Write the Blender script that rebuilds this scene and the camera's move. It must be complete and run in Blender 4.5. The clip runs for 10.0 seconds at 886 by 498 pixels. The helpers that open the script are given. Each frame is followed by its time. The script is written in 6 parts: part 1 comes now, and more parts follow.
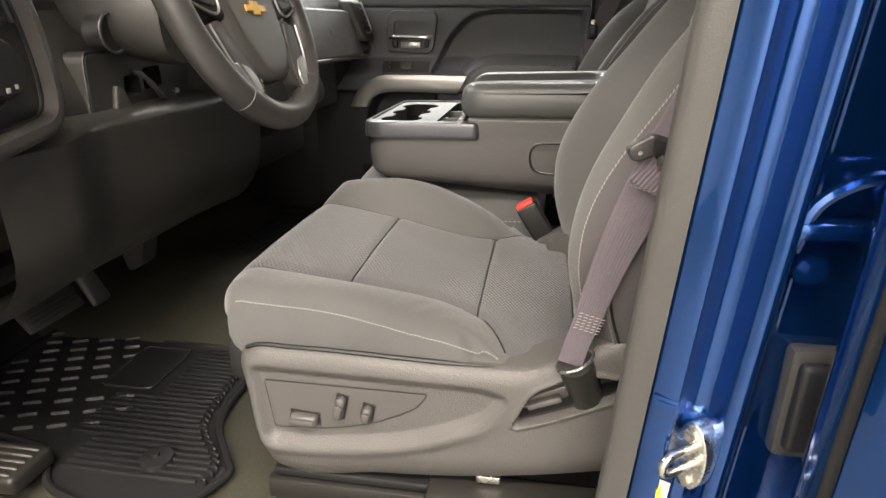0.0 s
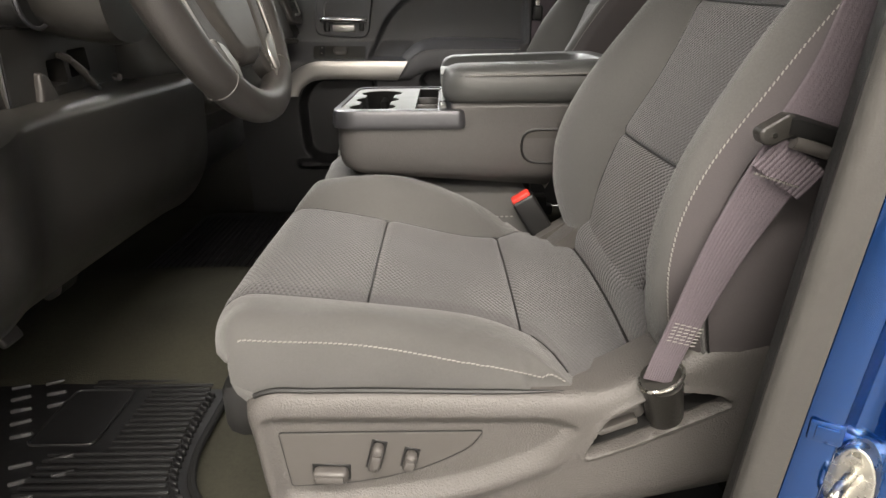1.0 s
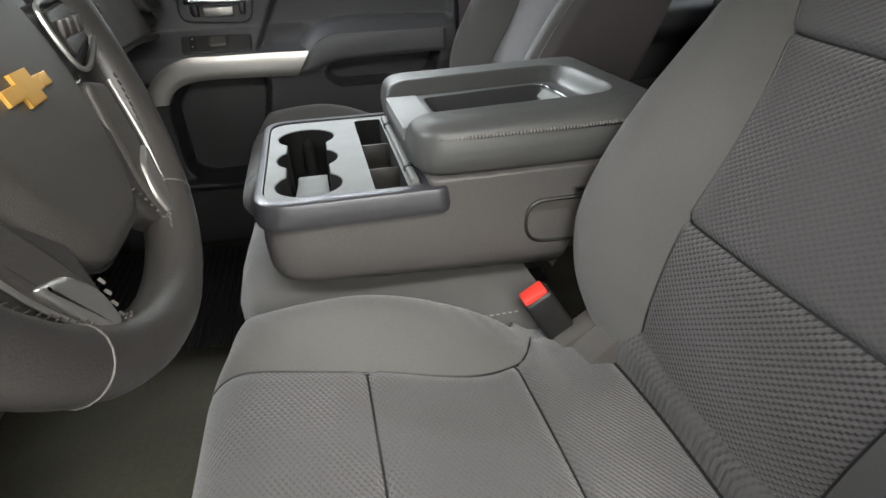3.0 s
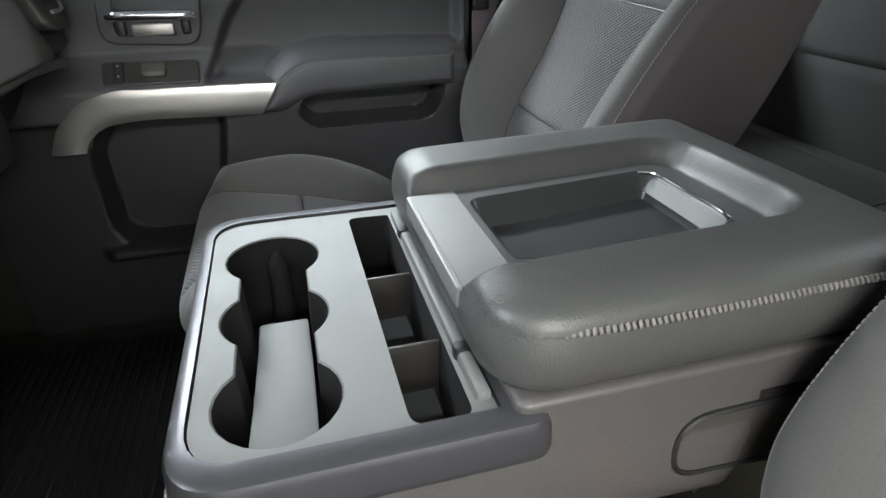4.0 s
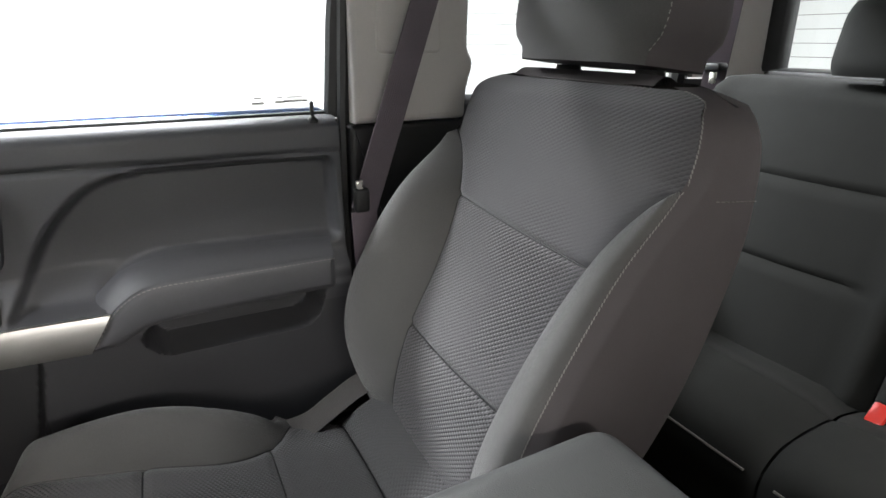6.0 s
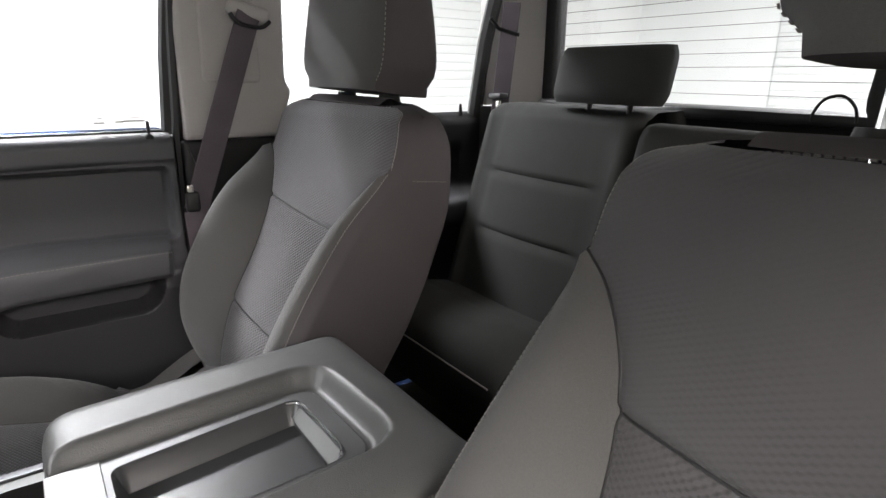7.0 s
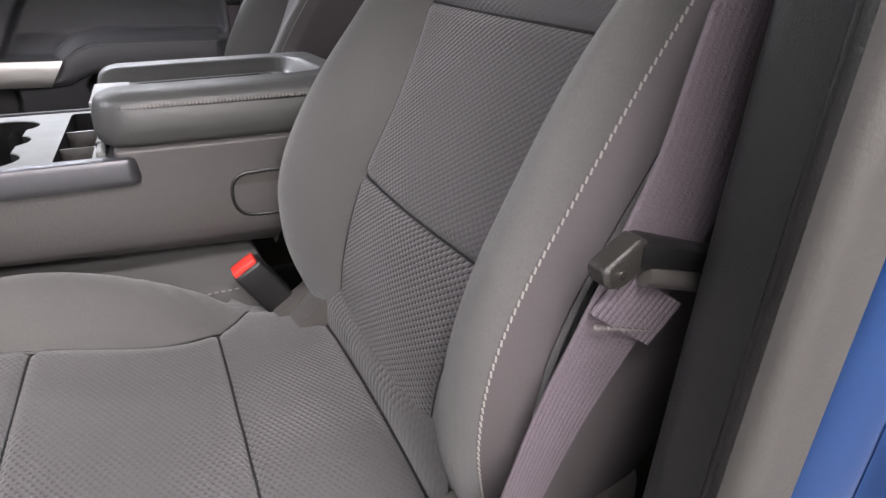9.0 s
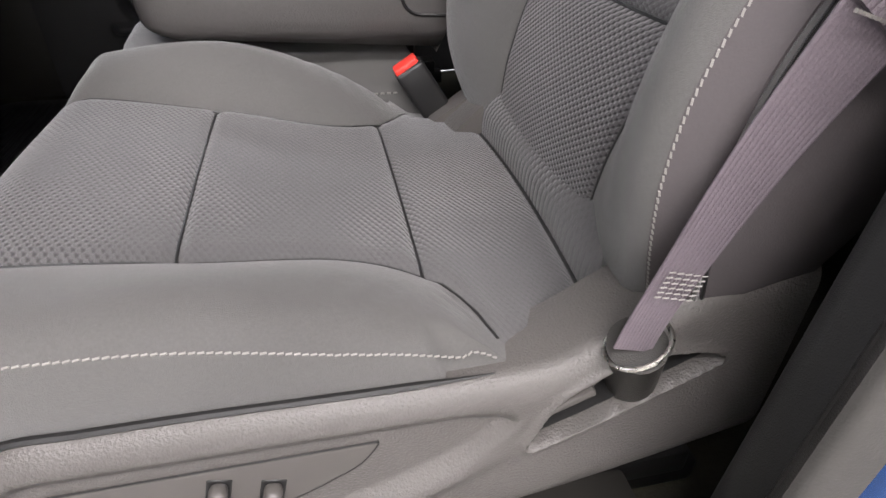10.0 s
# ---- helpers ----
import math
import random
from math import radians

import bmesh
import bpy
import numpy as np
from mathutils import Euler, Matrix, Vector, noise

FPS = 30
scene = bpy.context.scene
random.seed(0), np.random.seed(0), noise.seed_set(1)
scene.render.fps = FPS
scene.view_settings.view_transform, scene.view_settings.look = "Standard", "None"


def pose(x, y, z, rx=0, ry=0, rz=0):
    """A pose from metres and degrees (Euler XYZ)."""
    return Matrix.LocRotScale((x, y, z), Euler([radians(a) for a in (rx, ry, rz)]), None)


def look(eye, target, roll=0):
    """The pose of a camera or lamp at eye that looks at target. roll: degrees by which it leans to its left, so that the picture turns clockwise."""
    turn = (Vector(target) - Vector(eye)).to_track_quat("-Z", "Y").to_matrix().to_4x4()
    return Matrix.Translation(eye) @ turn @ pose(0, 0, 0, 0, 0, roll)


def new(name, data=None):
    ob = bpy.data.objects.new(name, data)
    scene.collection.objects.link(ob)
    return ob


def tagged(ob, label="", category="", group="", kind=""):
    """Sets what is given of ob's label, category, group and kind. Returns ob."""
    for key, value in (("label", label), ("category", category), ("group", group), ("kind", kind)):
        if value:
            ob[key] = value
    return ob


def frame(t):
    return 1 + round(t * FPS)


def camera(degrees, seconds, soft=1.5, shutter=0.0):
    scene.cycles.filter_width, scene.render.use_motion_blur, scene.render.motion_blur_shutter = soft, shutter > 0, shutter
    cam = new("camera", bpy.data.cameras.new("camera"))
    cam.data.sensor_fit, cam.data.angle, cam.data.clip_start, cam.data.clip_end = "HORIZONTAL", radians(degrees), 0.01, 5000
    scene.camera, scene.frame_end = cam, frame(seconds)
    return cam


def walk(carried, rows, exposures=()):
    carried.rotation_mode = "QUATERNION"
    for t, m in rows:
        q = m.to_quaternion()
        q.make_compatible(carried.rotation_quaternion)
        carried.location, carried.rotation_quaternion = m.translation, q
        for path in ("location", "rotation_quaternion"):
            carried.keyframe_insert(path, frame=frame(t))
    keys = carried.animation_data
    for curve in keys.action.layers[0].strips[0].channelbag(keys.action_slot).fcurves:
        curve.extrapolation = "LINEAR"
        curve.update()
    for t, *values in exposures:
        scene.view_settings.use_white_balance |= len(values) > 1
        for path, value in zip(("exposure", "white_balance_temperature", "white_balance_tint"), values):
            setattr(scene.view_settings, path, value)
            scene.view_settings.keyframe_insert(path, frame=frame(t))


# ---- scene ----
cam = camera(75.0, 10.0)
PATH = [
    (0, (0.071, -1.183, 0.693), (-0.244, 0.658, -0.022), -0.4),
    (0.5, (-0.032, -1.144, 0.682), (-0.148, 0.716, -0.045), -0.4),
    (1, (-0.079, -1.091, 0.675), (-0.072, 0.763, -0.075), -0.5),
    (1.5, (-0.102, -1.005, 0.705), (-0.018, 0.811, -0.128), -0.9),
    (2, (-0.118, -0.922, 0.714), (0.047, 0.865, -0.168), -1.2),
    (2.2, (-0.131, -0.886, 0.723), (0.063, 0.887, -0.183), -1.2),
    (3.3, (-0.173, -0.649, 0.791), (0.235, 1.057, -0.171), -1.5),
    (3.5, (-0.16, -0.566, 0.781), (0.274, 1.145, -0.161), -0.8),
    (4, (-0.164, -0.383, 0.776), (0.299, 1.316, -0.173), -0.5),
    (4.5, (-0.165, -0.228, 0.807), (0.31, 1.468, -0.141), -0.3),
    (5, (-0.149, -0.122, 0.834), (0.345, 1.559, -0.13), -0.3),
    (5.5, (-0.106, -0.112, 0.893), (0.468, 1.577, -0.012), -0.5),
    (6, (-0.077, -0.169, 0.922), (0.761, 1.514, 0.239), -0.1),
    (6.2, (-0.058, -0.203, 0.924), (0.847, 1.461, 0.282), -0.2),
    (7.3, (-0.044, -0.589, 0.912), (1.127, 0.926, 0.336), 0.1),
    (7.5, (-0.043, -0.645, 0.9), (1.146, 0.848, 0.302), -0.3),
    (7.8, (-0.03, -0.71, 0.855), (1.181, 0.767, 0.264), -0.4),
    (8, (-0.015, -0.75, 0.83), (1.199, 0.714, 0.212), -1.2),
    (8.5, (0.003, -0.819, 0.755), (1.085, 0.732, 0.104), -0.1),
    (9, (-0.013, -0.855, 0.708), (0.798, 0.771, -0.128), 0.2),
    (9.5, (-0.025, -0.866, 0.662), (0.503, 0.774, -0.353), -0.5),
    (10, (-0.052, -0.878, 0.617), (0.301, 0.723, -0.529), 0.6),
]
walk(cam, [(t, look(eye, target, roll)) for t, eye, target, roll in PATH], exposures=(
    (0, 0.1, 7000, 12), (1, -0.05, 6900, 12), (2, -0.05, 6500, 11), (3.5, 0.0, 6250, 8), (4.0, 0.2, 6150, 8), (4.5, 0.15, 6100, 8), (5.5, 0.5, 6300, 10),
    (6.2, 0.3, 6450, 12), (7.5, 0.25, 6550, 17), (8.0, 0.2, 6400, 19), (8.5, 0.05, 6300, 20), (10, -0.05, 6250, 17)))

# ---------- light and room tone ----------
world = bpy.data.worlds.new("world")
scene.world = world
world.use_nodes = True
world.node_tree.nodes["Background"].inputs[0].default_value = (0.9, 0.95, 1.0, 1)
world.node_tree.nodes["Background"].inputs[1].default_value = 0.05


def ceiling_lamp_light(name, place, target, sx, sy, watts, colour):
    data = bpy.data.lights.new(name, "AREA")
    data.shape, data.size, data.size_y, data.energy, data.color = "RECTANGLE", sx, sy, watts, colour
    ob = new(name, data)
    ob.matrix_world = look(place, target)
    return ob


WARM, COOL = (1.0, 0.95, 0.88), (0.95, 0.98, 1.0)
ceiling_lamp_light("ceiling_light_driver_side", (0.1, -2.1, 2.52), (0.1, -2.09, 0), 2.4, 0.5, 150, WARM)
# extra unseen fill near the south wall, brightens the passenger door through the opening
ceiling_lamp_light("added_fill_light_by_wall", (0.2, -4.2, 2.52), (0.2, -4.19, 0), 3.6, 0.5, 290, WARM)
ceiling_lamp_light("ceiling_light_passenger_side", (-0.8, 2.6, 2.52), (-0.8, 2.61, 0), 2.4, 0.5, 280, COOL)
ceiling_lamp_light("ceiling_light_front", (-3.2, 0.0, 2.52), (-3.19, 0, 0), 0.5, 2.6, 170, COOL)
ceiling_lamp_light("ceiling_light_rear", (3.4, 0.3, 2.52), (3.41, 0.3, 0), 0.5, 2.6, 200, COOL)

# ---------- materials ----------


def material(name, colour, rough=0.6, metal=0.0, vary=0.12, scale=(6, 90), bump=0.15, bump_scale=300, coat=0.0, weave=None, spec=0.5,
             rough_vary=0.04, sheen=0.0):
    m = bpy.data.materials.new(name)
    m.use_nodes = True
    nodes, links = m.node_tree.nodes, m.node_tree.links
    bsdf = nodes["Principled BSDF"]
    bsdf.inputs["Metallic"].default_value = metal
    bsdf.inputs["Coat Weight"].default_value = coat
    bsdf.inputs["Coat Roughness"].default_value = 0.03
    bsdf.inputs["Specular IOR Level"].default_value = spec
    bsdf.inputs["Sheen Weight"].default_value = sheen
    bsdf.inputs["Sheen Roughness"].default_value = 0.5
    where = nodes.new("ShaderNodeTexCoord")

    def noise_at(s, detail):
        n = nodes.new("ShaderNodeTexNoise")
        n.inputs["Scale"].default_value, n.inputs["Detail"].default_value = s, detail
        links.new(where.outputs["Object"], n.inputs["Vector"])
        return n.outputs["Fac"]

    def maths(op, a, b):
        n = nodes.new("ShaderNodeMath")
        n.operation = op
        for i, v in enumerate((a, b)):
            if isinstance(v, (int, float)):
                n.inputs[i].default_value = v
            else:
                links.new(v, n.inputs[i])
        return n.outputs[0]

    big, small = noise_at(scale[0], 3), noise_at(scale[1], 4)
    mixed = maths("ADD", maths("MULTIPLY", big, 0.6), maths("MULTIPLY", small, 0.4))
    height = noise_at(bump_scale, 2)
    if weave:
        # rows of small woven dashes: period along the rows' normal, dash period across
        axis, period, dash, depth, least = weave
        sep = nodes.new("ShaderNodeSeparateXYZ")
        links.new(where.outputs["Object"], sep.inputs[0])
        along = sep.outputs[axis]
        cross = sep.outputs["Y"]
        u, v = maths("MULTIPLY", along, 2 * math.pi / period), maths("MULTIPLY", cross, 2 * math.pi / dash)
        rise = maths("SINE", maths("ADD", u, v), 0)
        fall = maths("SINE", maths("SUBTRACT", u, v), 0)
        # light knit with staggered dark holes
        pattern = maths("ADD", maths("MULTIPLY", rise, 0.64), maths("MULTIPLY", fall, 0.36))
        pattern = maths("ADD", maths("MULTIPLY", maths("MINIMUM", pattern, 0.25), 1.5), 0.12)
        # the weave stands out here and is worn flat there
        worn = maths("MAXIMUM", maths("MULTIPLY", maths("SUBTRACT", noise_at(7, 2), 0.42), 3.4), least)
        pattern = maths("MULTIPLY", pattern, worn)
        height = maths("ADD", maths("MULTIPLY", pattern, depth), maths("MULTIPLY", height, 0.25))
        mixed = maths("ADD", maths("ADD", maths("MULTIPLY", mixed, 0.5), 0.25), maths("MULTIPLY", pattern, 0.32))
    ramp = nodes.new("ShaderNodeMapRange")
    ramp.inputs["From Min"].default_value, ramp.inputs["From Max"].default_value = 0.25, 0.75
    ramp.inputs["To Min"].default_value, ramp.inputs["To Max"].default_value = 1 - vary, 1 + vary
    links.new(mixed, ramp.inputs["Value"])
    tint = nodes.new("ShaderNodeVectorMath")
    tint.operation = "SCALE"
    tint.inputs[0].default_value = colour
    links.new(ramp.outputs[0], tint.inputs["Scale"])
    links.new(tint.outputs[0], bsdf.inputs["Base Color"])
    rr = nodes.new("ShaderNodeMapRange")
    rr.inputs["From Min"].default_value, rr.inputs["From Max"].default_value = 0.3, 0.7
    rr.inputs["To Min"].default_value, rr.inputs["To Max"].default_value = max(rough - rough_vary, 0.02), rough + rough_vary
    links.new(noise_at(scale[0] * 4, 2), rr.inputs["Value"])
    links.new(rr.outputs[0], bsdf.inputs["Roughness"])
    if bump:
        b = nodes.new("ShaderNodeBump")
        b.inputs["Strength"].default_value, b.inputs["Distance"].default_value = bump, 0.002 if weave else 0.001
        links.new(height, b.inputs["Height"])
        links.new(b.outputs[0], bsdf.inputs["Normal"])
    return m


FABRIC = material("smooth_grey_seat_fabric", (0.090, 0.088, 0.085), 0.85, vary=0.20, scale=(7, 600), bump=0.5, bump_scale=1500, sheen=0.25, spec=0.3)
INSERT_SEAT = material("ribbed_grey_cushion_fabric", (0.084, 0.082, 0.083), 0.85, vary=0.36, scale=(6, 500), bump=0.75, bump_scale=1300,
                       weave=("X", 0.0056, 0.0082, 0.8, 0.12), sheen=0.25, spec=0.3)
INSERT_BACK = material("ribbed_grey_backrest_fabric", (0.074, 0.071, 0.073), 0.85, vary=0.46, scale=(6, 500), bump=0.75, bump_scale=1300,
                       weave=("Z", 0.0056, 0.0082, 0.8, 0.22), sheen=0.25, spec=0.3)
INSERT_LOW = material("ribbed_grey_lower_back_fabric", (0.074, 0.071, 0.073), 0.85, vary=0.62, scale=(6, 500), bump=0.75, bump_scale=1300,
                      weave=("Z", 0.0056, 0.0082, 0.8, 0.75), sheen=0.25, spec=0.3)
INSERT_TOP = material("finely_ribbed_grey_fabric", (0.079, 0.076, 0.079), 0.85, vary=0.13, scale=(6, 500), bump=0.45, bump_scale=1300,
                      weave=("Z", 0.0050, 0.0100, 0.5, 0.10), sheen=0.25, spec=0.3)
SIDE_FABRIC = material("brown_grey_side_cloth", (0.082, 0.073, 0.075), 0.8, vary=0.10, scale=(8, 600), bump=0.2, bump_scale=900, spec=0.3)
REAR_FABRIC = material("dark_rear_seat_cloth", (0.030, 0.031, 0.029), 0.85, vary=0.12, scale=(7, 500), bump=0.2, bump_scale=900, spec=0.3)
THREAD = material("pale_stitching_thread", (0.25, 0.24, 0.225), 0.7, vary=0.08, bump=0)
DARK_THREAD = material("grey_stitching_thread", (0.16, 0.15, 0.14), 0.7, vary=0.08, bump=0)
BEZEL = material("grey_grained_plastic", (0.092, 0.086, 0.081), 0.44, vary=0.12, scale=(6, 300), bump=0.85, bump_scale=520)
BEZEL_FLAT = material("grey_satin_plastic", (0.082, 0.076, 0.071), 0.42, vary=0.06, bump=0.08, bump_scale=1200)
BLACK = material("black_plastic", (0.013, 0.013, 0.013), 0.42, vary=0.2, scale=(8, 200), bump=0.2, bump_scale=900)
DASH = material("black_dashboard_plastic", (0.026, 0.0245, 0.022), 0.34, vary=0.18, scale=(5, 250), bump=0.35, bump_scale=1000)
DASH_GREY = material("dark_grey_dashboard_plastic", (0.052, 0.048, 0.044), 0.42, vary=0.12, scale=(5, 250), bump=0.3, bump_scale=1000)
DOOR = material("dark_grey_door_plastic", (0.068, 0.068, 0.073), 0.48, vary=0.12, scale=(5, 250), bump=0.3, bump_scale=1100)
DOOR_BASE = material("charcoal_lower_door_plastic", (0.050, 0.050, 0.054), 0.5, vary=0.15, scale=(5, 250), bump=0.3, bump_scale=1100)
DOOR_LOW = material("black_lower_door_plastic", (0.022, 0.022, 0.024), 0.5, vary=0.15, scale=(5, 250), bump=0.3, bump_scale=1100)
LEATHER = material("grey_grained_vinyl", (0.070, 0.066, 0.064), 0.45, vary=0.13, scale=(7, 250), bump=0.35, bump_scale=550)
LID_LEATHER = material("dark_grained_vinyl", (0.066, 0.067, 0.065), 0.38, vary=0.08, scale=(7, 250), bump=0.3, bump_scale=700)
SILVER = material("satin_silver_trim", (0.44, 0.43, 0.41), 0.36, metal=0.85, vary=0.06, scale=(9, 300), bump=0.03)
SILVER_SCUFF = material("scuffed_dark_silver_trim", (0.080, 0.080, 0.087), 0.30, metal=0.6, vary=0.08, scale=(14, 160), bump=0.04, bump_scale=200, rough_vary=0.02)
TRAY = material("pewter_coated_plastic", (0.135, 0.14, 0.135), 0.55, metal=0.15, vary=0.05, scale=(8, 400), bump=0.05, bump_scale=1200)
TRAY_GLOSS = material("glossy_pewter_plastic", (0.25, 0.253, 0.25), 0.46, metal=0.45, vary=0.04, scale=(8, 400), bump=0.02, bump_scale=1200, rough_vary=0.02)
# darker copy of the pewter plastic, with the sheen's fall-off put into its colour
TRAY_DARK = material("shaded_glossy_tray_plastic", (0.10, 0.102, 0.102), 0.34, metal=0.3, vary=0.05, scale=(8, 400), bump=0.02, bump_scale=1200, rough_vary=0.03)
TRAY_LINER = material("dark_satin_tray_liner", (0.040, 0.041, 0.042), 0.30, vary=0.05, scale=(8, 400), bump=0.02, bump_scale=1200, rough_vary=0.02)
MATTE_BLACK = material("matte_black_rubber", (0.012, 0.012, 0.012), 0.8, vary=0.2, scale=(8, 200), bump=0.2, bump_scale=900, spec=0.2)
# mat rubber with a lifted base colour that stands for lamp glints
TREAD = material("shiny_rubber_with_painted_glint", (0.085, 0.085, 0.088), 0.26, vary=0.2, scale=(9, 200), bump=0.15, bump_scale=700)
CHROME = material("chrome", (0.85, 0.85, 0.86), 0.1, metal=1.0, vary=0.03, bump=0)
STEEL = material("zinc_plated_steel", (0.62, 0.60, 0.55), 0.28, metal=1.0, vary=0.15, scale=(30, 200), bump=0.08)
BELT = material("mauve_grey_webbing", (0.118, 0.098, 0.112), 0.7, vary=0.2, scale=(14, 500), bump=0.6, bump_scale=900, spec=0.4)
RED = material("red_release_button", (0.75, 0.045, 0.03), 0.4, vary=0.05, bump=0.05)
CARPET = material("olive_grey_carpet", (0.048, 0.046, 0.034), 0.95, vary=0.3, scale=(9, 160), bump=1.0, bump_scale=420, spec=0.2)
RUBBER = material("black_rubber", (0.016, 0.016, 0.017), 0.46, vary=0.25, scale=(9, 200), bump=0.2, bump_scale=700)
SEAL = material("grey_weatherstrip_rubber", (0.056, 0.053, 0.049), 0.42, vary=0.12, scale=(6, 200), bump=0.2, bump_scale=600)
PAINT = material("deep_blue_metallic_paint", (0.004, 0.058, 0.235), 0.16, metal=0.85, vary=0.03, scale=(4, 900), bump=0, coat=1.0, rough_vary=0.02)
TRIM_LIGHT = material("pale_grey_pillar_trim", (0.46, 0.44, 0.42), 0.65, vary=0.05, scale=(5, 300), bump=0.15, bump_scale=900)
HEADLINER = material("pale_headliner_cloth", (0.5, 0.49, 0.47), 0.95, vary=0.05, scale=(5, 400), bump=0.3, bump_scale=800)
PILLAR = material("charcoal_pillar_plastic", (0.021, 0.021, 0.020), 0.5, vary=0.18, scale=(6, 250), bump=0.3, bump_scale=1000)
LEATHER_WHEEL = material("black_wheel_leather", (0.040, 0.037, 0.035), 0.36, vary=0.12, scale=(9, 300), bump=0.25, bump_scale=600)
GOLD = material("gold_badge", (0.75, 0.42, 0.09), 0.3, metal=0.6, vary=0.1, bump=0)
YELLOW = material("yellow_label", (0.8, 0.6, 0.05), 0.5, vary=0.04, bump=0)
WHITE_WALL = material("white_painted_wall", (0.74, 0.75, 0.74), 0.7, vary=0.03, scale=(1.2, 40), bump=0.1, bump_scale=120)
GREY_WALL = material("grey_painted_wall", (0.24, 0.24, 0.23), 0.7, vary=0.06, scale=(1.2, 40), bump=0.1, bump_scale=120)
RIBBED_WALL = material("white_ribbed_sheet_steel", (0.72, 0.73, 0.72), 0.5, vary=0.03, scale=(1.2, 40), bump=0)
CONCRETE = material("grey_concrete_floor", (0.25, 0.245, 0.235), 0.6, vary=0.2, scale=(1.5, 30), bump=0.2, bump_scale=80)
COVER = material("grey_bed_cover", (0.22, 0.22, 0.22), 0.7, vary=0.08, scale=(3, 90), bump=0.2, bump_scale=300)


def glowing(name, colour, strength):
    m = bpy.data.materials.new(name)
    m.use_nodes = True
    b = m.node_tree.nodes["Principled BSDF"]
    b.inputs["Base Color"].default_value = (0.02, 0.02, 0.02, 1)
    b.inputs["Emission Color"].default_value = (*colour, 1)
    b.inputs["Emission Strength"].default_value = strength
    return m


SCREEN_BLUE = glowing("blue_lit_display", (0.1, 0.35, 0.8), 0.8)
LAMP_FACE = glowing("lit_lamp_diffuser", (1.0, 0.98, 0.94), 6.0)
NEEDLE = glowing("lit_red_needle", (0.9, 0.1, 0.03), 0.5)


def glass_material(name, tint):
    m = bpy.data.materials.new(name)
    m.use_nodes = True
    nodes, links = m.node_tree.nodes, m.node_tree.links
    nodes.remove(nodes["Principled BSDF"])
    clear, shiny, mix, fres = (nodes.new("ShaderNodeBsdf" + k) for k in ("Transparent", "Glossy")), None, nodes.new("ShaderNodeMixShader"), nodes.new("ShaderNodeFresnel")
    clear, shiny = list(clear)
    clear.inputs[0].default_value = (*tint, 1)
    shiny.inputs["Roughness"].default_value = 0.02
    fres.inputs[0].default_value = 1.35
    links.new(fres.outputs[0], mix.inputs[0])
    links.new(clear.outputs[0], mix.inputs[1])
    links.new(shiny.outputs[0], mix.inputs[2])
    links.new(mix.outputs[0], nodes["Material Output"].inputs[0])
    return m


GLASS = glass_material("clear_glass", (0.93, 0.96, 0.95))

# ---------- mesh helpers ----------


def curve(xs, ys):
    """A smooth curve through the points."""
    xs, ys = np.array(xs, float), np.array(ys, float)
    h = np.diff(xs)
    d = np.diff(ys) / h
    m = np.concatenate(([d[0]], (d[:-1] * h[1:] + d[1:] * h[:-1]) / (h[1:] + h[:-1]), [d[-1]]))
    for i in range(1, len(m) - 1):
        if d[i - 1] * d[i] <= 0:
            m[i] *= 0.35

    def f(x):
        x = min(max(x, xs[0]), xs[-1])
        i = min(int(np.searchsorted(xs, x, side="right")) - 1, len(h) - 1)
        t = (x - xs[i]) / h[i]
        return float((2 * t**3 - 3 * t**2 + 1) * ys[i] + (t**3 - 2 * t**2 + t) * h[i] * m[i]
                     + (3 * t**2 - 2 * t**3) * ys[i + 1] + (t**3 - t**2) * h[i] * m[i + 1])
    return f


def smooth(a, b, x):
    t = min(max((x - a) / (b - a), 0), 1)
    return t * t * (3 - 2 * t)


